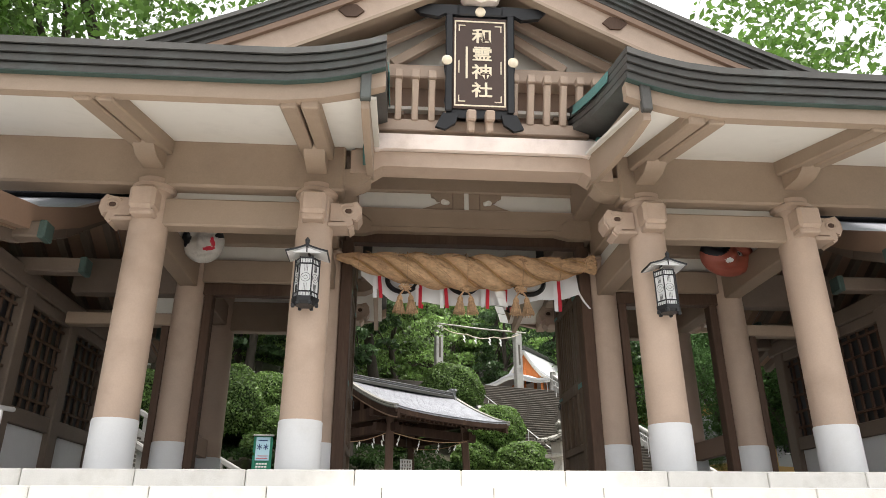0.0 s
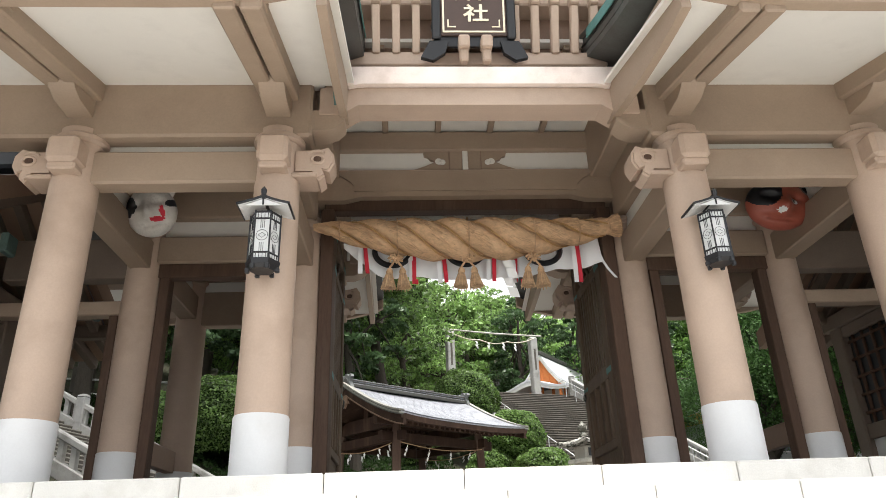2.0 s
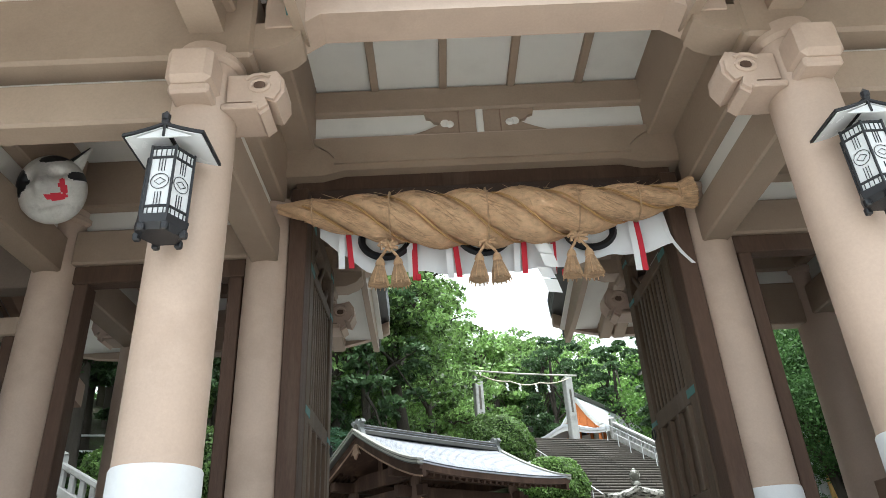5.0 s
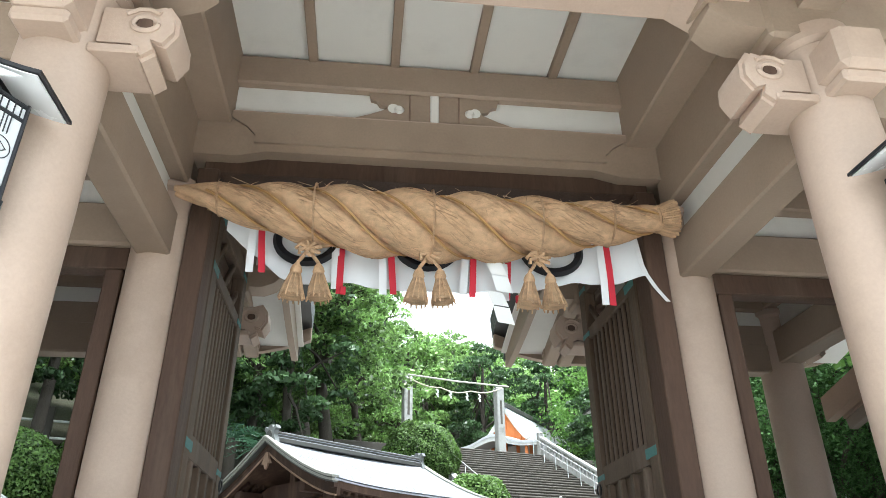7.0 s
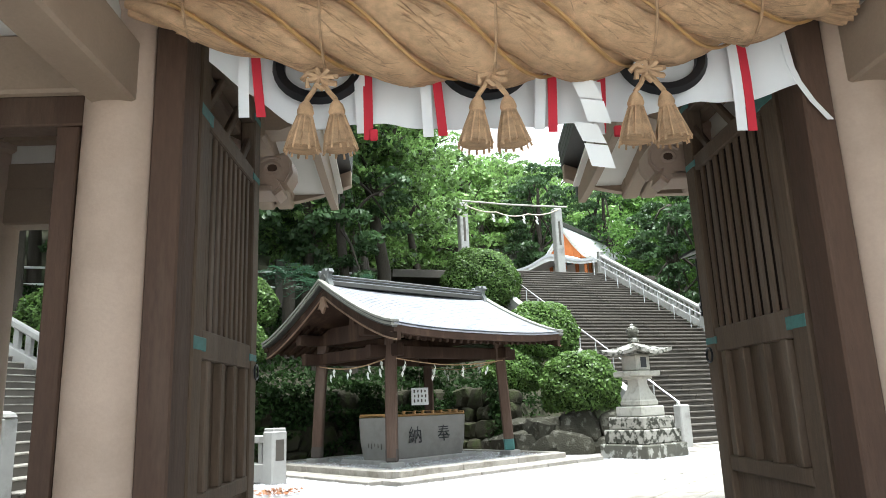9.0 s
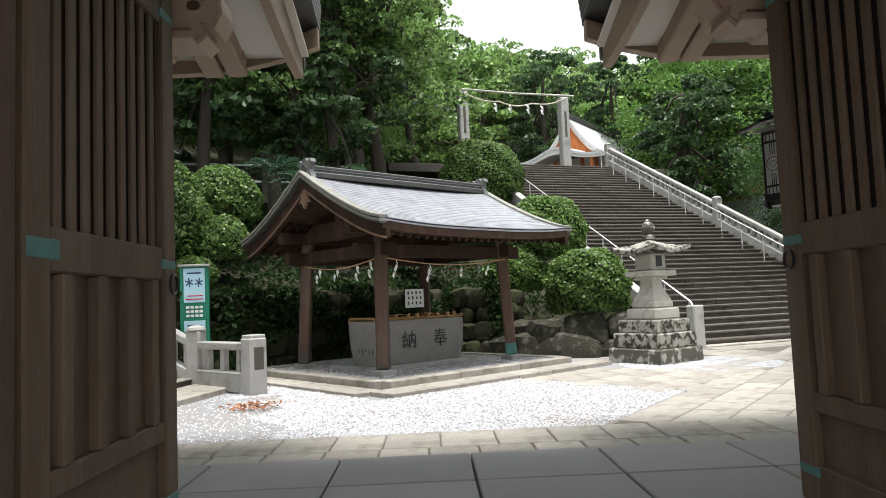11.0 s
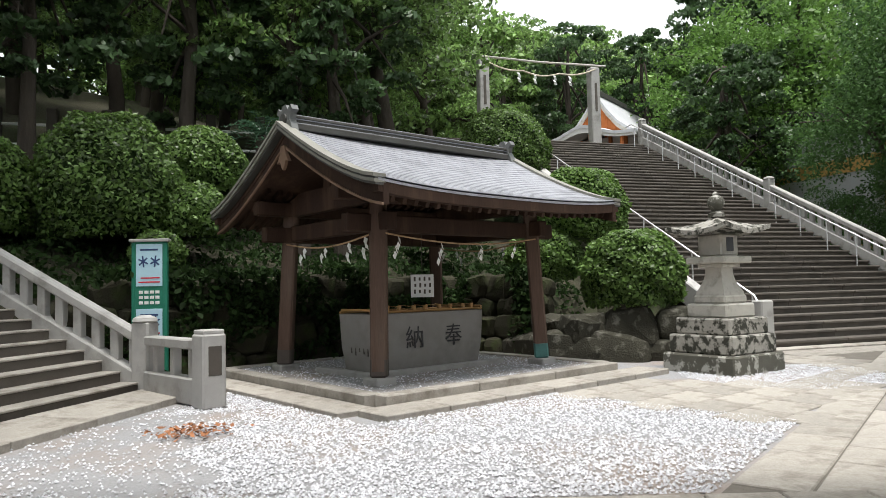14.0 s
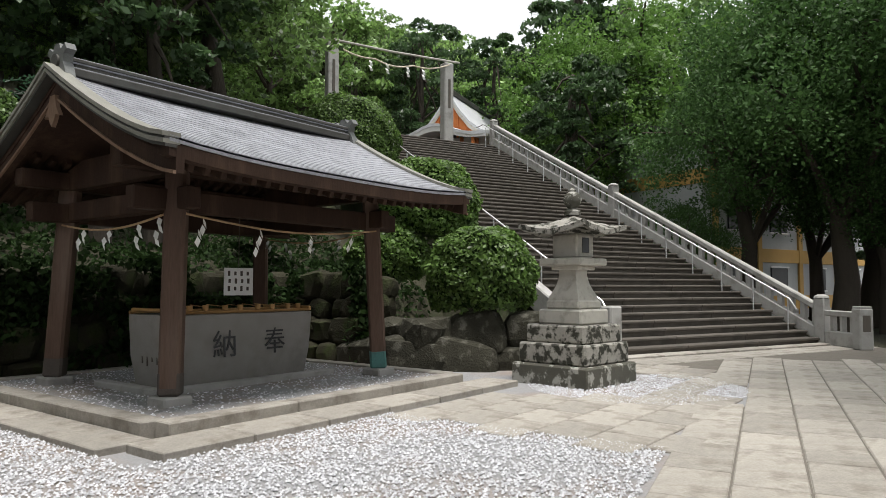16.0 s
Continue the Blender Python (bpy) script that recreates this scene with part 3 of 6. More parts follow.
for sx in (-1, 1):
    part("strut_boss", M(Matrix.Translation((sx * 0.345, -0.212, 4.77)) @ Matrix.Rotation(math.pi / 2, 4, "X")).lathe([(0.04, -0.02), (0.05, 0.0), (0.03, 0.03)], 10), PLASTER, strut)
    # side bays of the second row
    part("side_beam", M().box((sx * 3.48, 0, 3.42), (1.85, 0.3, 0.4), 0.02), BEAM, gate)
    part("side_beam", M().box((sx * 3.48, 0, 4.2), (2.2, 0.34, 0.6), 0.02), BEAM, gate)
    part("wall_panel", M().box((sx * 3.48, 0, 3.76), (1.8, 0.06, 0.3), 0.005), PLASTER, gate, "white plaster strip")
    part("frame_head", M().box((sx * 3.48, 0.0, 3.12), (1.8, 0.18, 0.2), 0.01), DARKWOOD, gate)
    for q in (2.68, 4.28):
        part("frame_jamb", M().box((sx * q, 0.02, 1.51), (0.14, 0.2, 3.02), 0.01), DARKWOOD, gate)
    part("back_transom", M().box((sx * 3.48, 2.28, 3.2), (1.9, 0.24, 0.36), 0.02), BEAM, gate)
    for q in (2.36, 4.6):
        for yb in (-1.15, 1.15):
            part("cross_beam", M().box((sx * q, yb, 3.32), (0.28, 2.0, 0.42), 0.02), BEAM, gate)
            part("cross_panel", M().box((sx * q, yb, 3.68), (0.06, 1.9, 0.34), 0.005), PLASTER, gate, "white plaster strip")
            part("cross_beam", M().box((sx * q, yb, 4.18), (0.34, 2.1, 0.68), 0.02), BEAM, gate)
        part("low_rail", M().box((sx * q, 1.15, 0.78), (0.14, 1.85, 0.32), 0.01), BROWN, gate)
    part("ceiling_board", M().box((sx * 3.48, 0, 4.52), (2.0, 4.4, 0.05), 0.005), PLASTER, gate, "white ceiling boards")
    for k in range(7):
        part("ceiling_batten", M().box((sx * 3.48, -1.95 + k * 0.65, 4.47), (1.95, 0.08, 0.07), 0.008), BEAM, gate)
    part("link_beam", M().box((sx * 5.6, 0, 2.58), (1.75, 0.2, 0.2), 0.015), BEAM, gate)
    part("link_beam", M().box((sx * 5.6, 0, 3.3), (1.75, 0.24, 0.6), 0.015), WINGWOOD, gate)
    part("frame_jamb", M().box((sx * 4.9, 0.0, 1.24), (0.12, 0.16, 2.48), 0.01), DARKWOOD, gate)
    for sy in (-1, 1):
        part("upper_side_beam", M().box((sx * 2.14, sy * 1.15, 4.96), (0.5, 2.1, 0.92), 0.02), BEAM, gate)
for sy in (-1, 1):
    part("ceiling_board", M().box((0, sy * 1.15, 5.36), (4.2, 2.2, 0.06), 0.005), PLASTER, gate, "white ceiling boards")
    for dx in (-1.2, -0.4, 0.4, 1.2):
        part("ceiling_batten", M().box((dx, sy * 1.15, 5.31), (0.09, 2.1, 0.1), 0.008), BEAM, gate)


# ---- doors ----
def door_leaf(name, x, hinge_side):
    """An open leaf: barred above, panelled below, with patina copper straps."""
    d = thing(name, pose(x, GY + 0.22, FLOOR + 0.06), "open dark wooden gate door with barred upper half", "door", kind="structure")
    W, H = 1.67, 3.9
    for y in (0.1, W - 0.1):
        part("stile", M().box((0, y, H / 2), (0.13, 0.2, H), 0.012), DOORWOOD, d)
    for z, h in ((0.12, 0.24), (0.62, 0.12), (1.62, 0.2), (3.2, 0.14), (H - 0.1, 0.2)):
        part("rail", M().box((0, W / 2, z), (0.12, W - 0.4, h), 0.01), DOORWOOD, d)
    for k in range(9):
        part("bar", M().box((hinge_side * 0.03, 0.30 + k * (W - 0.60) / 8, 2.42), (0.022, 0.068, 1.44), 0.005), DOORWOOD, d)
    # black board added behind the bars to paint the shade in their gaps
    part("backing_board", M().box((hinge_side * 0.01, W / 2, 2.42), (0.02, W - 0.4, 1.44), 0.004), GAPSHADE, d, "nearly black board added as shade between the bars")
    for k in range(3):
        part("cross_slat", M().beam((0, 0.25 + k * 0.5, 3.28), (0, 0.65 + k * 0.5, 3.7), 0.05, 0.07), DOORWOOD, d)
    for k in range(4):
        part("mullion", M().box((hinge_side * 0.02, 0.34 + k * (W - 0.68) / 3, 1.1), (0.1, 0.09, 0.84), 0.008), DOORWOOD, d)
    part("panel", M().box((0, W / 2, 1.1), (0.03, W - 0.4, 0.86), 0.004), DOORWOOD, d)
    part("panel", M().box((0, W / 2, 0.4), (0.03, W - 0.4, 0.34), 0.004), DOORWOOD, d)
    for z in (0.2, 1.62, 3.2, H - 0.14):
        part("strap", M().box((0, 0.14, z), (0.137, 0.26, 0.09), 0.006), TEAL, d, "green patina copper strap")
        part("strap", M().box((0, W - 0.12, z), (0.137, 0.22, 0.06), 0.006), TEAL, d, "green patina copper strap")
    part("ring_pull", M().tube([(hinge_side * (0.09 + 0.005), W - 0.12 + 0.06 * math.cos(a), 1.5 + 0.06 * math.sin(a)) for a in np.linspace(0, 6.28, 14)], 0.01, 6), BLACK, d)
    return d


door_leaf("door_1", GX - 2.02, 1)
door_leaf("door_2", GX + 2.02, -1)
for sx in (-1, 1):
    solo("trim_door_post", M().box((GX + sx * 2.04, GY, FLOOR + 2.02), (0.19, 0.3, 4.02), 0.012), DARKWOOD, "dark wooden door post", "door frame", kind="structure")

# ---- gate platform and front steps ----
plat = thing("floor", pose(0, 0, 0), "stone gate platform", "floor", kind="structure")
part("bed", M().box((1.25, 11.72, 1.03), (15.0, 7.0, 2.1), 0.01), GRANITE, plat)


# ---- the water pavilion ----
shed = thing("water_pavilion", pose(*SHED, 0, 0, SHEDTURN), "dark timber water pavilion with grey copper roof", "pavilion")
A, B = 1.74, 1.42
for sx in (-1, 1):
    for sy in (-1, 1):
        lean = Vector((-sx * 0.1, -sy * 0.1, 0))
        b0 = Vector((sx * A, sy * B, 0.1))
        post = part("post", M().beam(b0, b0 + lean + Vector((0, 0, 2.55)), 0.24, 0.24, 0.03), POSTWOOD, shed)
        part("stone_foot", M().box((sx * A, sy * B, -0.02), (0.36, 0.36, 0.13), 0.02), GRANITE, post)
        part("metal_shoe", M().beam((sx * A, sy * B, 0.04), (sx * (A - 0.012), sy * (B - 0.012), 0.32), 0.247, 0.247, 0.028), TEAL if sx > 0 and sy < 0 else GREYFOOT, post, "green copper shoe" if sx > 0 and sy < 0 else "greyed timber foot")
for sy in (-1, 1):
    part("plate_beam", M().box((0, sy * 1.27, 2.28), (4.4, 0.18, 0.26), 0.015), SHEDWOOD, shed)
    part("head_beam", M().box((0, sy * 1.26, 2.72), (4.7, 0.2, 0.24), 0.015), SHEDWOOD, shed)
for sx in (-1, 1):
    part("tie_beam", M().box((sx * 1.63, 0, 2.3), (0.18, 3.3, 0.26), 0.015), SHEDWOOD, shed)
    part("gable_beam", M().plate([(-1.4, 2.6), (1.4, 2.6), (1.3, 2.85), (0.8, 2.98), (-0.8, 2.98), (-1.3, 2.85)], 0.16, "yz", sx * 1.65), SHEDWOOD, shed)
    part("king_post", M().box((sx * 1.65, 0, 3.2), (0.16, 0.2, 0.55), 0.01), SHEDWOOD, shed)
EU, EV = 2.52, 2.58


def shed_z(u, v):
    """Top of the pavilion roof, swept up at the gable ends and hollow down the slope."""
    a = abs(v) / EV
    return 2.64 + 1.12 * (1 - a) ** 1.32 + 0.10 * abs(u / EU) ** 3 + 0.05 * (1 - a)


us = list(np.linspace(-EU, EU, 15))
for sy in (-1, 1):
    vs = [sy * q for q in np.linspace(EV, 0.0, 13)]
    roof = part("roof_slope", M().sheet(lambda u, v: (u, v, shed_z(u, v) - 0.02), us, vs, 0.035), SHEDROOF, shed, smooth=60)
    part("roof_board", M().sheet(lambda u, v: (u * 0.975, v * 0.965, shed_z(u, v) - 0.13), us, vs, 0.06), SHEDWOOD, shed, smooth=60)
    part("eave_edge", M().sheet(lambda u, v: (u, v, shed_z(u, sy * EV) - 0.056), us, [sy * (EV - 0.005), sy * (EV - 0.14)], 0.14), SHEDWOOD, shed)
    for k in range(25):
        u = -2.36 + k * 4.72 / 24
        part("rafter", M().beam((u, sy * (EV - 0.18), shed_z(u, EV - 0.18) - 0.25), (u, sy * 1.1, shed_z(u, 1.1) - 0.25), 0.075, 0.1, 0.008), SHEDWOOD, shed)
    for sx in (-1, 1):
        vb = [sy * q for q in np.linspace(0.0, EV, 12)]
        part("barge_board", M().plate([(v, shed_z(EU, v) - 0.10) for v in vb] + [(v, shed_z(EU, v) - 0.36) for v in vb[::-1]], 0.09, "yz", sx * (EU - 0.12)), SHEDWOOD, shed)
        part("barge_trim", M().plate([(v, shed_z(EU, v) - 0.335) for v in vb] + [(v, shed_z(EU, v) - 0.37) for v in vb[::-1]], 0.03, "yz", sx * (EU - 0.06)), PALEWOOD, shed)
        for lift, drop, wide, mt in ((0.035, -0.012, 0.20, VERGEPALE), (-0.014, -0.036, 0.15, COPPER), (-0.038, -0.082, 0.18, VERGEPALE), (-0.084, -0.115, 0.13, COPPER)):
            part("verge", M().plate([(v, shed_z(EU, v) + lift) for v in vb] + [(v, shed_z(EU, v) + drop) for v in vb[::-1]], wide, "yz", sx * (EU - 0.02)), mt, shed, "layered copper verge")
ridge = part("ridge", M().box((0, 0, 3.86), (4.7, 0.34, 0.10), 0.01).box((0, 0, 3.94), (4.6, 0.22, 0.12), 0.01).box((0, 0, 4.02), (4.75, 0.26, 0.05), 0.01), COPPER, shed)
for zz, ww in ((3.915, 0.30), (3.985, 0.25), (4.05, 0.2)):
    part("ridge_line", M().box((0, 0, zz), (4.72, ww, 0.018), 0.004), SHEDROOF, ridge, "pale worn copper edge")
for sx in (-1, 1):
    part("ridge_end", M().plate([(-0.26, 3.74), (-0.12, 3.80), (0.12, 3.80), (0.26, 3.74), (0.22, 3.86), (0.16, 3.96), (0.18, 4.06), (0.25, 4.10), (0.2, 4.18), (0.1, 4.12), (0.05, 4.2), (-0.05, 4.2), (-0.1, 4.12), (-0.2, 4.18), (-0.25, 4.10), (-0.18, 4.06), (-0.16, 3.96), (-0.22, 3.86)], 0.12, "yz", sx * 2.40), RIDGEEND, ridge, "greyed copper ridge end ornament")
    part("ridge_boss", M(Matrix.Translation((sx * 2.47, 0, 3.98)) @ Matrix.Rotation(math.pi / 2, 4, "Y")).lathe([(0.09, -0.02), (0.09, 0.02), (0.05, 0.035)], 12), COPPER, ridge)
    part("gable_pendant", M().plate([(-0.06, 3.56), (0.06, 3.56), (0.1, 3.42), (0.19, 3.3), (0.09, 3.32), (0.05, 3.24), (0, 3.18), (-0.05, 3.24), (-0.09, 3.32), (-0.19, 3.3), (-0.1, 3.42)], 0.05, "yz", sx * (EU - 0.05)), PALEWOOD, shed, "weathered carved gable pendant")
for sy in (-1, 1):
    for k in range(24):
        q0, q1 = EV * (1 - k / 24), EV * (1 - (k + 1.25) / 24)
        q1 = max(q1, 0.02)
        part("shingle_course", M().sheet(lambda u, f: (u, sy * (q0 + (q1 - q0) * f), shed_z(u, q0 + (q1 - q0) * f) + 0.007 * (1 - f)), us, [0, 1], 0.008), SHEDROOF, shed, smooth=60)

# plinth and apron of the pavilion
plinth = thing("pavement_pavilion_plinth", pose(*SHED, 0, 0, SHEDTURN), "raised gravel plinth with a stone border", "plinth", kind="structure")
PU, PV = 2.43, 2.40
part("bed", M().box((0, 0, -0.16), (2 * PU - 0.2, 2 * PV - 0.2, 0.2), 0.01), GRAVELBED, plinth)
for sy in (-1, 1):
    for k in range(3):
        part("border_stone", M().box((-PU + (k + 0.5) * 2 * PU / 3, sy * PV, -0.16), (2 * PU / 3 - 0.012, 0.26, 0.26), 0.015), SLAB, plinth)
for sx in (-1, 1):
    for k in range(3):
        part("border_stone", M().box((sx * (PU - 0.0), -PV + 0.14 + (k + 0.5) * (2 * PV - 0.28) / 3, -0.16), (0.26, (2 * PV - 0.28) / 3 - 0.012, 0.255), 0.015), SLAB, plinth)

# ---- stone basin ----
basin = thing("stone_water_basin", pose(SHED.x, SHED.y, SHED.z - 0.05, 0, 0, SHEDTURN), "large grey stone purification basin with carved characters", "basin")
bw, bd, bh = 1.2, 0.56, 0.95


def basin_ring(s, z):
    return [(sx * (bw - c) * s[0], sy * (bd - d) * s[1], z) for sx, sy, c, d in ((-1, -1, 0, 0.06), (-1, -1, 0.06, 0), (1, -1, 0.06, 0), (1, -1, 0, 0.06), (1, 1, 0, 0.06), (1, 1, 0.06, 0), (-1, 1, 0.06, 0), (-1, 1, 0, 0.06))]


rings = [basin_ring((0.93, 0.86), 0.0), basin_ring((0.98, 0.95), 0.4), basin_ring((1.0, 1.0), bh), basin_ring((0.9, 0.8), bh), basin_ring((0.86, 0.76), bh - 0.25)]
bm_ = M()
bm_.add([p for r in rings for p in r], [(j * 8 + i, j * 8 + (i + 1) % 8, (j + 1) * 8 + (i + 1) % 8, (j + 1) * 8 + i) for j in range(4) for i in range(8)] + [tuple(range(8))[::-1], tuple(range(32, 40))])
part("basin", bm_, mat("dark_basin_stone", (0.27, 0.255, 0.24), 0.8, 0.18, 4, 120, 0.3, stain=(0.14, 0.13, 0.12), stain_amount=0.5), basin)

# ---- large staircase ----
st = thing("stone_staircase", pose(ST0.x, ST0.y, YARD, 0, 0, STA), "long worn dark stone staircase climbing the hill", "staircase", kind="structure")
for k in range(STN):
    for j in range(3):
        w = STW / 3
        if k == 0 and j == 0:
            step_me = M().box((0, 0.03, -0.03), (w - 0.008, TREAD + 0.06, RISE + 0.04), 0.01).box((0, 0, RISE / 2 + 0.02), (w - 0.006, TREAD + 0.1, 0.07), 0.02).mesh("step", STAIR)
        ob = new("step", step_me)
        ob.parent = st
        ob.location = ((j + 0.5) * w, (k + 0.5) * TREAD + 0.02, (k + 0.5) * RISE - 0.05)
part("landing", M().box((STW / 2, STL + 8, STN * RISE - 0.2), (STW + 8, 16.0, 0.4), 0.02), STAIR, st)


def balustrade(name, m, run, rise, n_posts, label, ends=(True, True)):
    """A stone balustrade that climbs along local y from the newel at the origin."""
    b = thing(name, m, label, "balustrade")
    L = math.hypot(run, rise)
    part("base_rail", M().beam((0, 0.1, 0.16), (0, run - 0.1, 0.16 + rise), 0.26, 0.32, 0.02), GRANITE, b)
    part("top_rail", M().beam((0, 0.1, 0.86), (0, run - 0.1, 0.86 + rise), 0.22, 0.16, 0.03), GRANITE, b)
    n = max(2, int(run / 0.33))
    for i in range(n):
        y = (i + 0.5) * run / n
        part("baluster", M().box((0, y, 0.55 + rise * y / run), (0.13, 0.15, 0.58), 0.012), GRANITE, b)
    for i in range(n_posts):
        y = run * i / (n_posts - 1)
        part("newel", M().box((0, y, 0.5 + rise * y / run), (0.3, 0.3, 1.2), 0.03).lathe([(0.15, 1.09), (0.19, 1.11), (0.17, 1.16), (0.08, 1.2)], 12, (0, y, rise * y / run)), GRANITE, b)
    return b


rp = stair_xy(STW + 0.15, 0)
balustrade("stone_balustrade", pose(rp.x, rp.y, YARD + 0.1, 0, 0, STA), STL, STN * RISE, 3, "grey stone balustrade beside the long staircase")
kerb = thing("stone_kerb", pose(ST0.x, ST0.y, YARD, 0, 0, STA), "sloping stone kerb along the long staircase", "kerb", kind="structure")
part("kerb_stone", M().beam((-0.16, 0.2, 0.3), (-0.16, STL, 0.3 + STN * RISE), 0.3, 0.55, 0.03), GRANITE, kerb)
part("newel", M().box((-0.2, -0.4, 0.5), (0.32, 0.32, 1.2), 0.03), GRANITE, kerb)


def handrail(a, every, label):
    """A tubular handrail up the long staircase, a metres in from its edge."""
    h = thing("metal_handrail", pose(ST0.x, ST0.y, YARD, 0, 0, STA), label, "handrail", "handrails of the long staircase")
    k = RISE / TREAD
    part("rail", M().tube([(a, 0.25, 0.8 + 0.1), (a, 0.45, 0.95 + 0.45 * k), (a, STL - 0.2, 0.95 + STN * RISE), (a, STL + 0.4, 0.92 + STN * RISE)], 0.024, 8), METAL, h)
    for i in range(every):
        y = 0.5 + i * (STL - 0.9) / (every - 1)
        part("post", M().tube([(a, y, y * k - 0.05), (a, y, y * k + 0.95)], 0.02, 6), METAL, h)


handrail(STW - 0.55, 15, "white metal handrail in front of the stone balustrade")
handrail(0.35, 15, "white metal handrail beside the clipped bushes")
# ---- left steps ----
LS = Vector((-3.7, 22.6))
LT = 168 - 90
ls = thing("stone_steps", pose(LS.x, LS.y, YARD, 0, 0, LT), "flight of grey stone steps beside a balustrade", "stairs", kind="structure")
for k in range(28):
    part("step", M().box((-2.6, 0.05 + (k + 0.5) * 0.32, (k + 0.5) * 0.165 - 0.1), (5.0, 0.38, 0.36), 0.015), STAIR, ls)
    part("tread", M().box((-2.6, 0.05 + (k + 0.5) * 0.32 - 0.012, (k + 0.5) * 0.165 + 0.09), (5.0, 0.38, 0.03), 0.01), SLAB, ls)
balustrade("stone_balustrade", pose(LS.x, LS.y, YARD, 0, 0, LT), 9.0, 4.65, 4, "grey stone balustrade of the smaller steps")
balustrade("stone_balustrade", pose(LS.x, LS.y, YARD, 0, 0, LT) @ pose(-5.25, 0.6, 0.3), 8.4, 4.34, 4, "grey stone balustrade at the outer edge of the smaller steps")

# ---- stone lantern ----
lan = thing("stone_lantern", pose(5.75, 23.9, YARD, 0, 0, 33), "weathered mossy stone lantern on stacked blocks", "lantern")
for w, z, h, mt in ((1.42, 0.13, 0.34, MOSSBLOCK), (1.25, 0.46, 0.318, LICHEN), (1.08, 0.76, 0.282, LICHEN), (0.80, 1.02, 0.238, PALESTONE), (0.63, 1.21, 0.142, PALESTONE)):
    part("base_block", M().box((0, 0, z), (w, w, h), 0.028), mt, lan)
Q45 = Matrix.Rotation(math.pi / 4, 4, "Z")
part("pedestal", M(Q45).lathe([(0.40, 1.28), (0.385, 1.34), (0.32, 1.43), (0.26, 1.54), (0.225, 1.66), (0.225, 1.76)], 4), PALESTONE, lan)
part("platform", M().box((0, 0, 1.79), (0.50, 0.50, 0.07), 0.012).box((0, 0, 1.885), (0.78, 0.78, 0.12), 0.02), PALESTONE, lan)
part("firebox", M().box((0, 0, 2.14), (0.48, 0.48, 0.39), 0.03), PALESTONE, lan)


def cap_z(x, y):
    """Top of the lantern cap: hollow slopes and upturned corners."""
    m = max(abs(x), abs(y)) / 0.62
    return 2.68 - 0.29 * m ** 0.75 + 0.11 * (abs(x) * abs(y) / 0.3844) ** 1.5


cs = list(np.linspace(-0.62, 0.62, 15))
part("cap", M().sheet(lambda x, y: (x, y, cap_z(x, y) + 0.015 * noise.noise((x * 6, y * 6, 1))), cs, cs, 0.08), LICHEN, lan, smooth=50)
part("finial", M().lathe([(0.13, 2.64), (0.14, 2.70), (0.075, 2.75), (0.13, 2.82), (0.15, 2.90), (0.12, 2.98), (0.05, 3.02), (0.055, 3.05), (0.015, 3.09)], 12), MOSSBLOCK, lan)

# ---- end posts and short fences beside the newels ----
def short_fence(name, a, b, z, n, label):
    """A low stone fence from a to b with an end post at b."""
    d = Vector(b) - Vector(a)
    f = thing(name, pose(a[0], a[1], z, 0, 0, math.degrees(math.atan2(d.y, d.x))), label, "fence")
    L = d.length
    part("base", M().box((L / 2, 0, 0.18), (L - 0.3, 0.24, 0.36), 0.02), GRANITE, f)
    part("top_rail", M().box((L / 2, 0, 0.82), (L - 0.28, 0.22, 0.14), 0.02), GRANITE, f)
    for i in range(n):
        part("baluster", M().box((0.15 + (i + 0.5) * (L - 0.3) / n, 0, 0.55), (0.13, 0.12, 0.42), 0.012), GRANITE, f)
    post = part("end_post", M().box((L, 0, 0.48), (0.34, 0.34, 1.0), 0.03).box((L, 0, 1.0), (0.3, 0.3, 0.06), 0.025), GRANITE, f)
    part("inset", M().box((L + 0.155, 0, 0.62), (0.04, 0.2, 0.4), 0.01), STAIR, post)
    return f


short_fence("stone_fence", (LS.x + 0.05, LS.y - 0.05), (-2.22, 21.15), YARD, 3, "short grey stone fence beside the smaller steps")
fa, fb = stair_xy(STW + 0.15, -0.1), (14.75, 27.7)
short_fence("stone_fence", fa, fb, YARD, 3, "short grey stone fence at the staircase foot")

# ---- torii at the top of the stairs ----
TZ = YARD + STN * RISE
tor = thing("torii", pose(*stair_xy(0, STL + 0.3), TZ, 0, 0, STA), "plain stone gate posts with a thin bamboo crossbar", "torii")
ta, tb = -0.12, 5.33
for a in (ta, tb):
    pil = part("pillar", M().box((a, 0, 1.8), (0.46, 0.46, 3.6), 0.04), GRANITE, tor)
    part("inscription", M().box((a, -0.235, 2.2), (0.12, 0.02, 1.3), 0.004), STAIR, pil)
part("crossbar", M().tube([(ta - 0.5, -0.1, 3.72), ((ta + tb) / 2, -0.1, 3.66), (tb + 0.6, -0.1, 3.72)], 0.05, 8), PALESTONE, tor)
rope_pts = [(ta + (tb - ta) * i / 24, -0.22, 3.5 - 0.38 * math.sin(math.pi * i / 24) - 0.12 * abs(math.sin(3 * math.pi * i / 24))) for i in range(25)]
part("rope", M().tube(rope_pts, 0.034, 6), PALEROPE, tor)


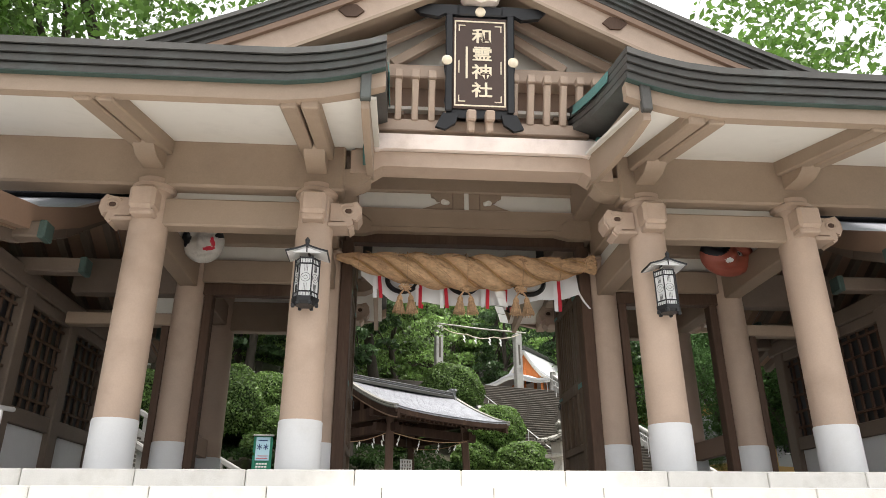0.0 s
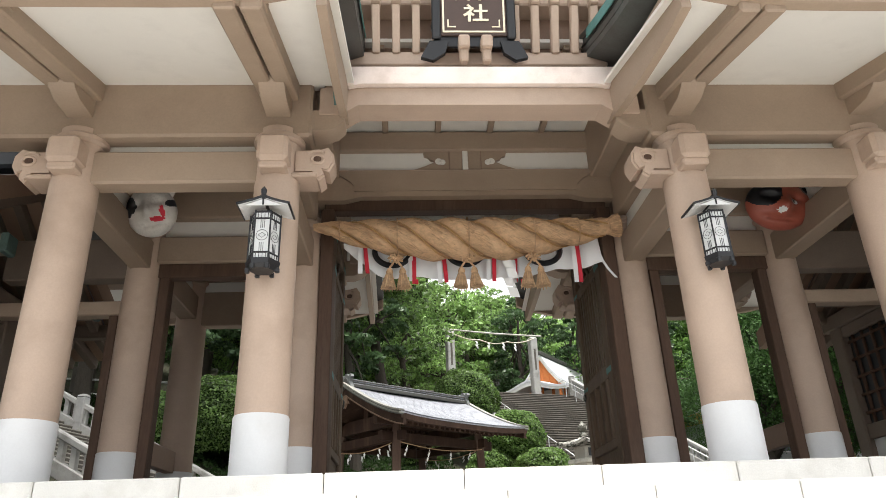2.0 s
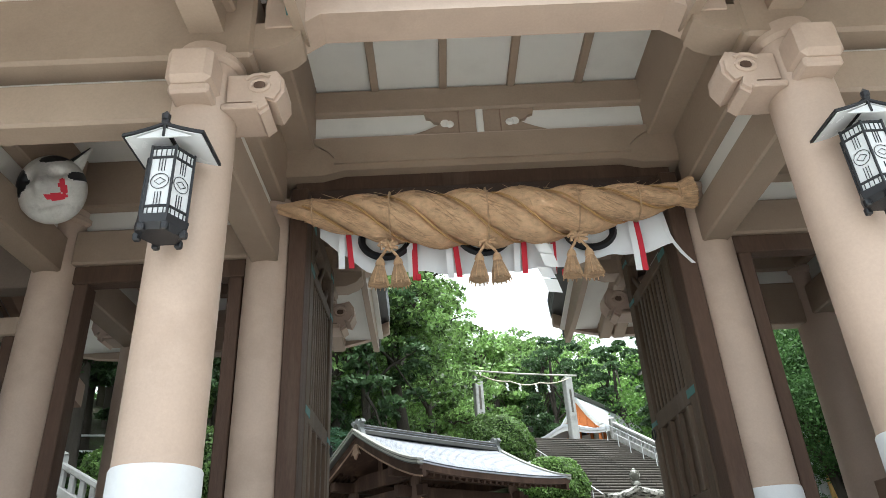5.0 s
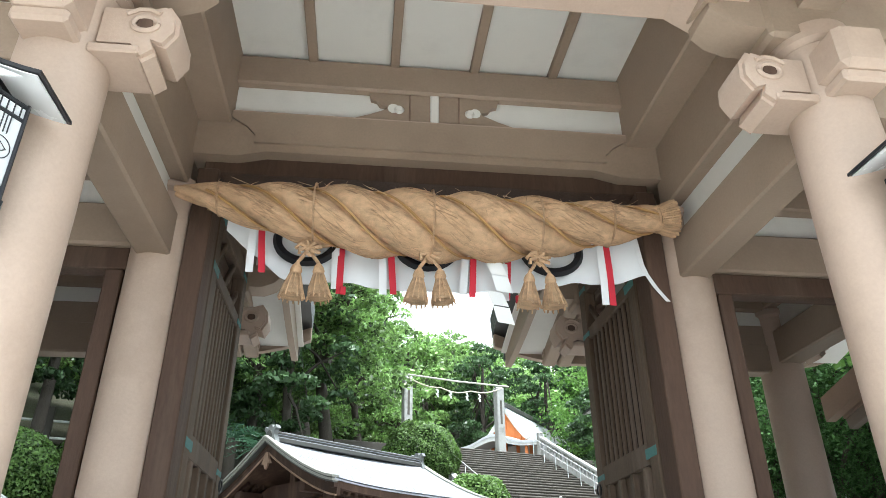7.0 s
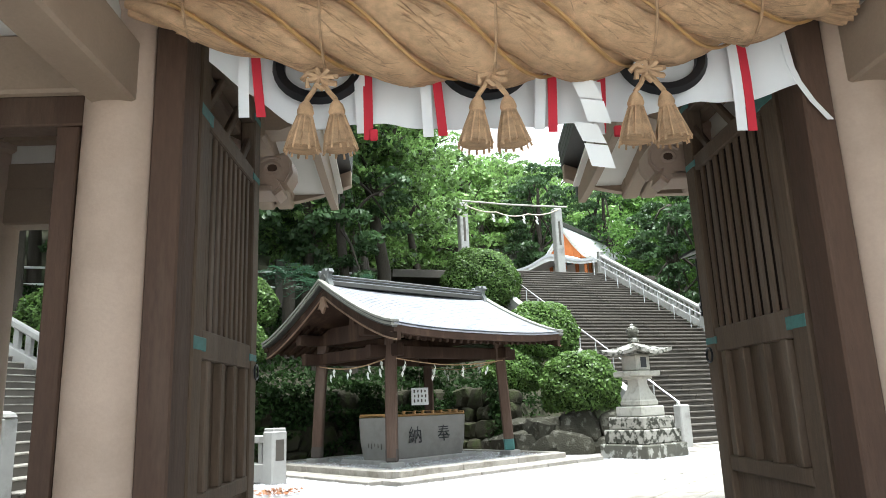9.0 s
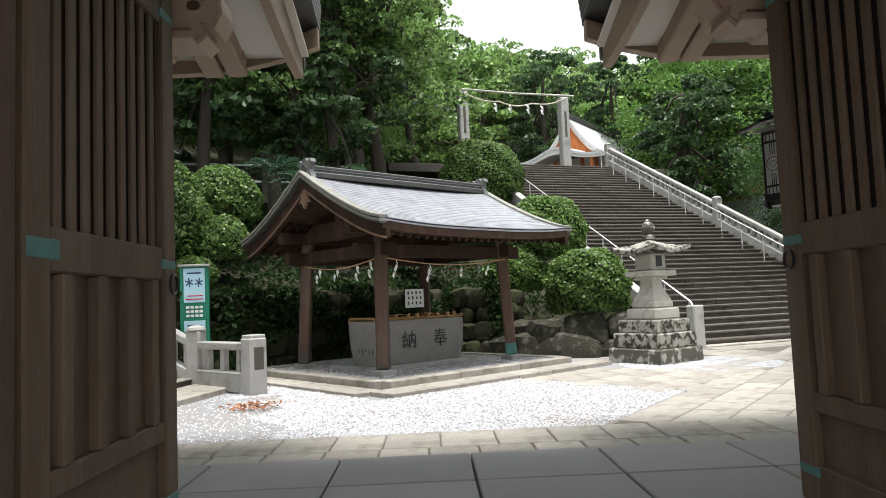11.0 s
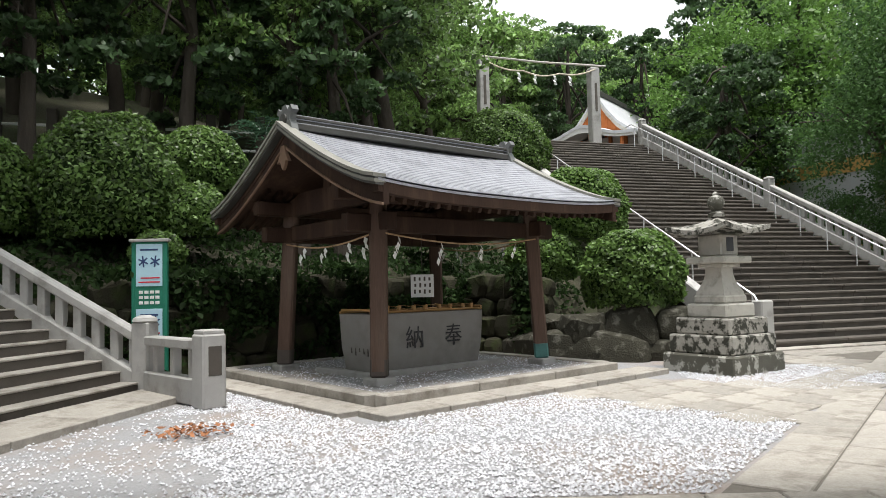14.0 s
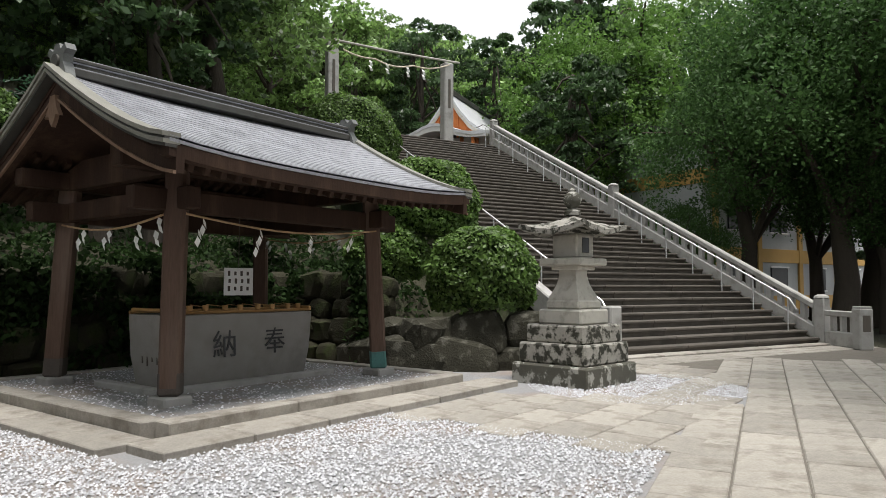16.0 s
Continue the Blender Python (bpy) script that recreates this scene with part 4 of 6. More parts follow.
def streamer(L, w=0.09):
    """A folded paper streamer that hangs down from the origin."""
    m = M()
    x, z = 0.0, 0.0
    for k in range(4):
        m.add([(x, 0.006 * (-1) ** k, z), (x + w, 0.006 * (-1) ** k, z - 0.02), (x + w * 1.3, -0.02 * (-1) ** k, z - L / 4), (x + w * 0.3, -0.02 * (-1) ** k, z - L / 4 + 0.02)], [(0, 1, 2, 3)])
        x += w * 0.35 * (-1) ** k
        z -= L / 4 - 0.015
    return m


for f in (0.28, 0.42, 0.6, 0.74):
    sm = streamer(0.5, 0.13)
    sm.v = [(ta + (tb - ta) * f + x, y - 0.24, z + 3.08) for x, y, z in sm.v]
    part("paper_streamer", sm, PAPER, tor)

# ---- shrine hall on the upper terrace ----
hp = stair_xy(11.0, STL + 9.0)
hall = thing("shrine_hall", pose(hp.x, hp.y, TZ, 0, 0, -36) @ Matrix.Scale(0.88, 4), "distant shrine hall with orange gable and pale roof", "shrine hall")
part("wall", M().box((0, 3.0, 1.4), (5.6, 6.0, 2.8), 0.03), WHITE, hall)
for k in range(6):
    part("column", M().box((-2.7 + k * 1.08, -0.1, 1.4), (0.22, 0.22, 2.8), 0.02), VERMILION, hall)
gz = [(-3.15, 2.6), (-2.3, 3.0), (-1.45, 3.65), (-0.72, 4.55), (0, 5.7), (0.72, 4.55), (1.45, 3.65), (2.3, 3.0), (3.15, 2.6)]
part("gable_wall", M().plate([(-2.1, 2.95), (2.1, 2.95)] + [(x, z - 0.25) for x, z in gz[6:1:-1]], 0.2, "xz", -0.85), VERMILION, hall, "orange timber gable")
for k in range(5):
    part("gable_strut", M().box((-1.2 + 0.6 * k, -0.98, 3.4), (0.12, 0.1, 1.0 + 0.6 * (2 - abs(k - 2))), 0.01), VERMILION, hall)
part("roof", M().sheet(lambda u, y: (u[0], y, u[1]), gz, [-1.2, 2.0, 5.0, 11.0], 0.22), HALLROOF, hall, smooth=50)
part("barge_board", M().plate([(x, z - 0.2) for x, z in gz] + [(x, z - 0.5) for x, z in gz[::-1]], 0.14, "xz", -1.15), PALESTONE, hall)
part("ridge", M().box((0, 4.0, 5.74), (0.4, 10.6, 0.36), 0.05), COPPER, hall)
kx = list(np.linspace(-3.6, 3.6, 21))
part("porch_roof", M().sheet(lambda x, y: (x, y, 2.3 + 0.75 * math.exp(-(x / 1.5) ** 2) + 0.10 * (y + 3.6)), kx, [-3.6, -2.0, -0.5], 0.2), HALLROOF, hall, "pale curved porch roof", smooth=50)
part("porch_board", M().plate([(x, 2.12 + 0.75 * math.exp(-(x / 1.5) ** 2)) for x in kx] + [(x, 1.95 + 0.6 * math.exp(-(x / 1.5) ** 2)) for x in kx[::-1]], 0.1, "xz", -3.5), WHITE, hall)
for sx in (-2.6, 2.6):
    part("porch_post", M().box((sx, -3.3, 1.0), (0.2, 0.2, 2.0), 0.02), VERMILION, hall)

# ---- white and ochre building beyond the trees ----
bp = stair_xy(STW + 16.4, 11.8)
bld = thing("office_building", pose(bp.x, bp.y, YARD - 0.2, 0, 0, STA + 4), "white building with ochre bands behind trees", "building")
part("wall", M().box((2.0, 4.0, 4.4), (18.0, 8.0, 8.8), 0.05), SHADEDWALL, bld)
for z in (0.9, 3.3, 7.0):
    part("ochre_band", M().box((2.0, -0.03, z), (18.12, 0.12, 0.7), 0.01).box((-7.02, 4.0, z), (0.1, 8.0, 0.7), 0.01), OCHRE, bld)
for x in (-6.2, -2.6, 1.2, 5.0):
    part("ochre_post", M().box((x, -0.055, 4.4), (0.35, 0.14, 8.7), 0.01), OCHRE, bld)
    for z in (2.1, 5.1, 7.7):
        w = part("window", M().box((x + 1.8, -0.02, z), (1.5, 0.12, 1.2), 0.01), BLACK, bld)
        for dz in (-0.62, 0.62):
            part("window_frame", M().box((x + 1.8, -0.07, z + dz), (1.7, 0.1, 0.08), 0.01), WHITE, w)
part("canopy", M().box((-3.7, -0.8, 7.0), (4.4, 1.6, 0.2), 0.02), BROWN, bld)
part("roof", M().plate([(-0.9, 8.8), (4.0, 10.2), (8.9, 8.8), (8.9, 8.6), (4.0, 10.0), (-0.9, 8.6)], 19.4, "yz", 2.0), COPPER, bld)


# ---- leaves ----
def leaf_mesh(name, c, size, material, rng, up=0.4, out=None, aspect=0.55):
    """Many small leaves, each a folded diamond; c is an array of places, out an optional array of outward directions."""
    n = len(c)
    nor = rng.normal(size=(n, 3))
    nor /= np.linalg.norm(nor, axis=1)[:, None]
    nor[:, 2] += up
    if out is not None:
        nor = nor * 0.75 + out
    nor /= np.linalg.norm(nor, axis=1)[:, None] + 1e-9
    t = np.cross(nor, rng.normal(size=(n, 3)))
    t /= np.linalg.norm(t, axis=1)[:, None] + 1e-9
    b = np.cross(nor, t)
    L = (size * rng.uniform(0.6, 1.4, n))[:, None]
    quad = np.stack([c - t * L / 2, c + b * L * aspect / 2 - nor * L * 0.06, c + t * L / 2, c - b * L * aspect / 2 - nor * L * 0.06], 1).reshape(-1, 3)
    me = bpy.data.meshes.new(name)
    me.vertices.add(4 * n)
    me.loops.add(4 * n)
    me.polygons.add(n)
    me.vertices.foreach_set("co", quad.ravel())
    me.loops.foreach_set("vertex_index", np.arange(4 * n))
    me.polygons.foreach_set("loop_start", np.arange(0, 4 * n, 4))
    me.update(calc_edges=True)
    me.materials.append(material)
    return me


def crown_points(rng, n, blobs, rx, rz, cz, droop=0.0, blob=0.34):
    """Leaf places in uneven clumps that fill a crown."""
    d = rng.normal(size=(blobs, 3))
    d /= np.linalg.norm(d, axis=1)[:, None]
    r = rng.uniform(0.45, 1.0, blobs) ** 0.6
    cen = d * r[:, None] * np.array([rx, rx, rz]) + np.array([0, 0, cz])
    cen[:, 2] += rng.uniform(-0.4, 0.4, blobs)
    br = rng.uniform(0.6, 1.25, blobs) * rx * blob
    k = rng.integers(0, blobs, n)
    e = rng.normal(size=(n, 3))
    e /= np.linalg.norm(e, axis=1)[:, None]
    e[:, 2] = np.abs(e[:, 2]) * 0.9 - 0.25
    p = cen[k] + e * (br[k] * rng.uniform(0.5, 1.05, n) ** 0.5)[:, None] * np.array([1, 1, 0.7])
    if droop:
        p[:, 2] -= droop * rng.uniform(0, 1, n) ** 2 * (np.hypot(p[:, 0], p[:, 1]) / rx)
    return p, cen


def tree(name, seed, h, rx, rz, leaves, size, material, label, category="tree", blobs=46, droop=0.0, trunk=0.22, blob=0.34, low=0.62):
    """A tapered trunk with limbs and a crown of leaf clumps, at the origin."""
    rng = np.random.default_rng(seed)
    t = thing(name, pose(0, 0, -60), label, category)
    cz = h - rz
    p, cen = crown_points(rng, leaves, blobs, rx, rz, cz, droop, blob)
    bend = rng.uniform(-0.3, 0.3, (5, 2)) * rx * 0.25
    pts = [(bend[i][0] * (i > 0), bend[i][1] * (i > 0), h * low * 1.25 * i / 4 - (0.4 if i == 0 else 0)) for i in range(5)]
    m = M().tube(pts, [trunk * q for q in (1.35, 1.0, 0.85, 0.6, 0.3)], 9)
    for i in range(min(12, blobs)):
        c = cen[i]
        s = Vector(pts[2 + i % 3])
        e = Vector(c)
        mid = s.lerp(e, 0.5) + Vector((0, 0, 0.12 * rx))
        m.tube([s, mid, e], [trunk * 0.42, trunk * 0.26, trunk * 0.08], 6)
    part("trunk", m, BARK, t, "", 60)
    ob = new("crown", leaf_mesh("crown", p, size, material, rng))
    ob.parent = t
    return t


def plant(t, spots):
    """Copies of a tree at (x, y, turn, scale); the first spot takes the tree itself."""
    for i, (x, y, turn, k) in enumerate(spots):
        o = t if i == 0 else copy_thing(t, Matrix())
        o.matrix_world = pose(x, y, ground_z(x, y) - 0.15, 0, 0, turn) @ Matrix.Scale(k, 4)


broad = tree("broadleaf_tree", 3, 9.5, 3.2, 3.4, 13000, 0.2, LEAF, "dense green broadleaf tree on the hillside")
broad2 = tree("broadleaf_tree", 8, 11.0, 3.4, 4.2, 15000, 0.18, LEAF, "tall green broadleaf tree on the hillside", blobs=60, blob=0.28)
darkt = tree("cedar_tree", 11, 12.0, 2.6, 5.2, 8500, 0.28, LEAFMID, "dark shaded evergreen tree on the hillside", blobs=56, blob=0.3, low=0.7)
light = tree("maple_tree", 5, 11.0, 4.6, 3.2, 19000, 0.18, LEAFLIGHT, "light green overhanging maple tree", blobs=80, droop=1.8, trunk=0.3, blob=0.24, low=0.55)
fine = tree("yew_tree", 17, 9.0, 3.6, 2.5, 28000, 0.115, LEAFYEW, "dark green feathery tree with drooping branches", blobs=80, droop=1.3, trunk=0.28, blob=0.26, low=0.5)

far_broad = tree("broadleaf_tree", 4, 9.5, 3.3, 3.4, 6000, 0.34, LEAF, "dense green broadleaf tree high on the hill", blobs=50)
far_broad2 = tree("broadleaf_tree", 9, 11.0, 3.4, 4.2, 6000, 0.34, LEAF, "tall green broadleaf tree high on the hill", blobs=60, blob=0.3)
rng = np.random.default_rng(21)
spots_b, spots_b2, spots_d, spots_f, spots_f2 = [], [], [], [], []
for row, dist in enumerate((7.5, 12.0, 17.0, 23.0, 30.0, 38.0)):
    for k in range(13):
        u = -24 + k * 4.1 + (row % 2) * 2.0 + rng.uniform(-1.1, 1.1)
        v = 2.55 + dist + rng.uniform(-1.2, 1.2)
        p = SHED.xy + u * SU + v * SV
        q = p - ST0
        a, s = q.dot(TD), q.dot(UD)
        if (a > -3.0 and s < 36) or p.y < 26 or (row == 0 and u > -4):
            continue
        pick = rng.random()
        spot = (p.x, p.y, rng.uniform(0, 360), rng.uniform(0.8, 1.15))
        if row < 4 and u < -3.5:
            (spots_d if pick < 0.9 else spots_b2).append(spot)
        elif row > 2:
            (spots_f if pick < 0.5 else spots_f2).append(spot)
        else:
            (spots_b if pick < 0.5 else spots_b2 if pick < 0.85 else spots_d).append(spot)
for row in range(4):
    for k in range(11):
        p = stair_xy(-16 + k * 4.6 + rng.uniform(-1, 1), STL + 24 + row * 6.5 + rng.uniform(-1, 1))
        (spots_f if rng.random() < 0.6 else spots_f2).append((p.x, p.y, rng.uniform(0, 360), rng.uniform(0.85, 1.2)))
spots_f2 += [(3.4, 57.0, 70, 1.15), (0.2, 58.5, 250, 1.2)]
spots_d += [(-6.4, 31.8, 40, 0.95), (-2.2, 33.0, 200, 0.9)]
spots_b2 += [(-14.5, 24.0, 120, 1.4), (-13.0, 16.0, 70, 1.3), (21.0, 22.0, 200, 1.5)]
spots_b2 += [(-1.2, 36.0, 40, 1.3), (-3.8, 33.5, 100, 1.15), (-2.4, 42.5, 160, 1.3), (-2.6, 48.0, 220, 1.35), (0.2, 53.0, 10, 1.2), (-4.5, 39.5, 320, 1.4)]
plant(far_broad, spots_f)
plant(far_broad2, spots_f2)
plant(broad, spots_b)
plant(broad2, spots_b2)
lightspots = [(-10.5, 20.5, 30, 1.6), (16.0, 19.0, 80, 1.6)]
for a, s, k in ((11.0, 16.5, 1.1), (12.5, 22.0, 1.3), (11.5, 5.0, 1.6), (14.0, 20.0, 1.5)):
    p = stair_xy(STW + a, s)
    lightspots.append((p.x, p.y, rng.uniform(0, 360), k))
for a, s, k in ((14.5, 26.0, 1.6), (18.5, 25.5, 1.6), (23.5, 23.0, 1.6), (28.0, 16.0, 1.6), (6.0, 16.5, 1.1), (11.0, 17.5, 1.15), (17.0, 15.0, 1.2), (9.0, 28.0, 1.1), (14.0, 27.0, 1.2), (20.0, 8.0, 1.2), (4.5, 30.0, 1.1)):
    p = stair_xy(STW + a, s)
    spots_d.append((p.x, p.y, rng.uniform(0, 360), k))
plant(light, lightspots)
plant(darkt, spots_d)
finespots = []
for a, s, k in ((6.2, 3.0, 1.4), (2.9, 7.2, 0.55), (5.2, 5.8, 1.15), (9.6, 6.0, 1.0), (9.0, -1.0, 0.95), (7.6, 2.2, 0.8), (12.0, 2.6, 0.95), (8.8, 2.5, 1.7), (7.4, -3.8, 1.55), (12.5, -1.0, 1.7), (13.5, 4.5, 1.6)):
    p = stair_xy(STW + a, s)
    finespots.append((p.x, p.y, rng.uniform(0, 360), k))
plant(fine, finespots)


# ---- clipped bushes ----
def bush(seed, r, squash, n, size, material, label, name="clipped_bush"):
    """A clipped dome of leaves round a dark uneven core, its foot at the origin."""
    rng = np.random.default_rng(seed)
    t = thing(name, Matrix(), label, "bush")
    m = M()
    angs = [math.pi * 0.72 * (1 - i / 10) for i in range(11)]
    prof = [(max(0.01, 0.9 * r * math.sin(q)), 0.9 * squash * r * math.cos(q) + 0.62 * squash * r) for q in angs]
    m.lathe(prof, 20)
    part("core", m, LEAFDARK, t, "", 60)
    d = rng.normal(size=(n, 3))
    d /= np.linalg.norm(d, axis=1)[:, None]
    d[:, 2] = np.where(d[:, 2] < -0.62, -d[:, 2], d[:, 2])
    lump = 1 + 0.045 * np.sin(5.1 * d[:, 0] + seed) * np.cos(4.3 * d[:, 1]) + 0.03 * np.sin(11 * d[:, 2] + 7 * d[:, 0]) + rng.normal(0, 0.022, n)
    p = d * (r * lump)[:, None] * np.array([1, 1, squash])
    p[:, 2] += 0.62 * squash * r
    ob = new("foliage", leaf_mesh("foliage", p, size, material, rng, 0.3, d * 0.8, 0.6))
    ob.parent = t
    return t


for i, (x, y, zc, r, sq, lab) in enumerate((
        (-6.1, 26.4, 5.75, 1.5, 1.1, "large clipped round bush on the slope"),
        (-4.35, 26.6, 5.2, 0.75, 0.95, "small clipped round bush on the slope"),
        (-4.9, 28.6, 6.6, 1.1, 0.9, "yellowish clipped bush high on the slope"),
        (-4.6, 25.3, 4.35, 0.5, 0.9, "low clipped bush behind the green sign"),
        (3.2, 37.2, 8.4, 1.7, 0.95, "large clipped bush beside the long staircase"),
        (4.35, 28.9, 5.35, 1.15, 0.95, "clipped bush beside the staircase kerb"),
        (4.95, 26.5, 3.72, 1.06, 0.93, "round clipped bush above the rock wall"),
        (3.4, 28.6, 4.2, 0.9, 0.9, "shaggy dark bush behind the pavilion"),
        (0.8, 30.5, 5.2, 0.9, 0.8, "low shrub behind the pavilion"),
        (-8.4, 25.4, 5.6, 1.3, 1.0, "clipped bush at the edge of the steps"))):
    b = bush(100 + i, r, sq, int(6200 * r * r) + 2000, 0.105, BUSH, lab)
    b.matrix_world = pose(x, y, zc - 0.62 * sq * r)

# ground cover and ferns on the slope
n = 36000
uu, vv = rng.uniform(-15.0, 8.5, n), 2.5 + rng.uniform(0, 1, n) ** 1.3 * 11
gp = np.array([(SHED.x + u * SU.x + v * SV.x, SHED.y + u * SU.y + v * SV.y) for u, v in zip(uu, vv)])
keep = [i for i, (x, y) in enumerate(gp) if (Vector((x, y)) - ST0).dot(TD) < -0.6 and not (x < -3.9 and y < 23.4)]
gp = gp[keep]
lift = 0.08 + 0.5 * np.abs(np.array([noise.noise((x * 0.7, y * 0.7, 3.0)) for x, y in gp])) * rng.uniform(0, 1.6, len(gp))
gc = np.column_stack([gp, [ground_z(x, y) for x, y in gp] + lift])
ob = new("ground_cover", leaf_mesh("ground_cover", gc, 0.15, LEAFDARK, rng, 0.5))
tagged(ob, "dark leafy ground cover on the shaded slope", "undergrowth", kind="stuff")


FROND = mat("cycad_fronds", (0.045, 0.10, 0.055), 0.4, 0.2, 2, 20, 0.0, leaf=True, spec=0.5)


def cycad(x, y, z, seed):
    """A crown of long stiff fronds on a short trunk."""
    rng = np.random.default_rng(seed)
    t = thing("cycad_palm", pose(x, y, z), "dark green cycad with long stiff fronds", "palm")
    part("trunk", M().lathe([(0.24, -1.7), (0.2, 0.5), (0.24, 0.9), (0.1, 1.0)], 10), BARK, t)
    for k in range(22):
        an, el, L = k * 2.4, rng.uniform(0.1, 1.2), rng.uniform(1.0, 1.5)
        m = M(Matrix.Translation((0, 0, 0.95)) @ Matrix.Rotation(an, 4, "Z"))
        pts = [(L * q * math.cos(el), 0, L * q * math.sin(el) - 0.5 * L * q * q) for q in np.linspace(0, 1, 9)]
        for i in range(1, 9):
            p, w = Vector(pts[i]), 0.22 * math.sin(math.pi * min(0.95, 0.25 + 0.7 * i / 9))
            for sg in (-1, 1):
                m.add([p, p + Vector((0.05, sg * w, 0.03)), p + Vector((0.09, sg * w, 0.02)), p + Vector((0.045, 0, 0))], [(0, 1, 2, 3)])
        m.tube(pts, 0.012, 4)
        part("frond", m, FROND, t, "", 0)


for i, (x, y) in enumerate(((-2.6, 29.2), (-1.7, 30.0), (-3.7, 30.0))):
    cycad(x, y, ground_z(x, y) + 1.7, 40 + i)


# ---- boulders of the retaining wall ----
def boulder(seed, w, d, h, material=ROCK):
    rng = np.random.default_rng(seed)
    bm = bmesh.new()
    bmesh.ops.create_icosphere(bm, subdivisions=2, radius=0.5)
    off = Vector(rng.uniform(-9, 9, 3))
    for v in bm.verts:
        q = v.co.normalized()
        q = Vector([math.copysign(abs(c) ** 0.5, c) for c in q])
        q *= 0.5 * (1 + 0.22 * noise.noise(q * 1.6 + off))
        v.co = (q.x * w, q.y * d, q.z * h)
    me = bpy.data.meshes.new("boulder")
    bm.to_mesh(me)
    bm.free()
    me.materials.append(material)
    return me


rockbase = thing("wall_rocks", Matrix(), "mossy dry-laid boulder retaining wall", "retaining wall", kind="structure")
shapes = [boulder(60 + i, *q) for i, q in enumerate(((0.85, 0.6, 0.6), (0.7, 0.6, 0.7), (1.05, 0.7, 0.62), (0.6, 0.55, 0.5), (0.8, 0.6, 0.8), (0.5, 0.5, 0.42)))]
shapes_low = [boulder(80 + i, q[0] * 1.35, q[1] * 1.2, q[2] * 1.25, LICHENROCK) for i, q in enumerate(((0.85, 0.6, 0.6), (0.7, 0.6, 0.7), (1.05, 0.7, 0.62), (0.6, 0.55, 0.5), (0.8, 0.6, 0.8), (0.5, 0.5, 0.42)))]
line = [tuple(SHED.xy + SU * u + SV * 2.78) for u in (-4.5, -2.2, 0.4, 2.2, 3.5)] + [(2.9, 27.0), (3.5, 26.0), (5.6, 25.75)]
for (xa, ya), (xb, yb) in zip(line, line[1:]):
    L = math.hypot(xb - xa, yb - ya)
    low = xa >= 2.9
    for row in range(2 if low else 4):
        pitch = 0.85 if low else 0.62
        for k in range(int(L / pitch) + 1):
            f = (k + 0.5 * (row % 2)) * pitch / L + rng.uniform(-0.05, 0.05)
            ob = new("rock", (shapes_low if low else shapes)[rng.integers(0, 6)])
            ob.parent = rockbase
            back = 0.16 * row
            nx, ny = -(yb - ya) / L, (xb - xa) / L
            ob.matrix_world = pose(xa + (xb - xa) * f + nx * back, ya + (yb - ya) * f + ny * back, YARD + 0.15 + row * 0.44, rng.uniform(-12, 12), rng.uniform(-12, 12), math.degrees(math.atan2(yb - ya, xb - xa)) + rng.uniform(-15, 15))

ivy = []
for (xa, ya), (xb, yb) in zip(line[:5], line[1:6]):
    L = math.hypot(xb - xa, yb - ya)
    nx, ny = (yb - ya) / L, -(xb - xa) / L
    for q in range(int(900 * L)):
        f, h = rng.random(), rng.random() ** 0.7 * 2.0
        if noise.noise((xa + f * (xb - xa), h * 1.3, ya)) < -0.12:
            continue
        o = 0.32 - 0.2 * h + rng.normal(0, 0.07)
        ivy.append((xa + (xb - xa) * f + nx * o, ya + (yb - ya) * f + ny * o, YARD + h))
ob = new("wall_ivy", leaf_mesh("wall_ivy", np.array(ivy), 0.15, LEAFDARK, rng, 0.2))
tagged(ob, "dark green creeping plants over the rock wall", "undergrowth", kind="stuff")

# ---- yard: gravel, paving, aprons ----
bed = M().add([(-3.9, 16.8, YARD - 0.02), (16.5, 16.8, YARD - 0.02), (16.5, 26.0, YARD - 0.02), (14.5, 29.2, YARD - 0.02), (7.6, 27.2, YARD - 0.02), (-0.5, 28.4, YARD - 0.02), (-4.2, 24.2, YARD - 0.02)], [(0, 1, 2, 3, 4, 5, 6)])
solo("ground_gravel_bed", bed, GRAVELBED, "pale grey gravel yard", "gravel", kind="structure")
n = 78000
gx, gy = rng.uniform(-3.5, 8.6, n), 16.85 + rng.uniform(0, 1, n) ** 1.2 * 7.5
PATHDIR = Vector((math.cos(radians(53)), math.sin(radians(53))))
PATHN = Vector((PATHDIR.y, -PATHDIR.x))


AB0, AB1 = Vector((1.75, 21.75)), Vector((4.35, 19.05))
abn = Vector((AB1.y - AB0.y, AB0.x - AB1.x)).normalized() * -1


def in_gravel(x, y):
    p = Vector((x, y)) - SHED.xy
    if (Vector((x, y)) - Vector((6.5, 23.1))).length < 1.5 and p.dot(SV) < -PV - 0.75:
        return True
    if p.dot(SV) > -PV - 0.70 and p.dot(SU) > -PU - 0.68 or (Vector((x, y)) - AB0).dot(abn) > 0.5 and p.dot(SV) > -99 and (Vector((x, y)) - Vector((6.5, 23.1))).length > 1.7:
        return False
    if (Vector((x, y)) - Vector((3.85, 18.1))).dot(PATHN) > -0.03:
        return False
    return x > -3.55 + 0.28 * (y - 18.5)


vs, fs = [], []
tetra = np.array([(1, 0, -0.5), (-0.5, 0.87, -0.5), (-0.5, -0.87, -0.5), (0.1, 0.1, 0.6)])
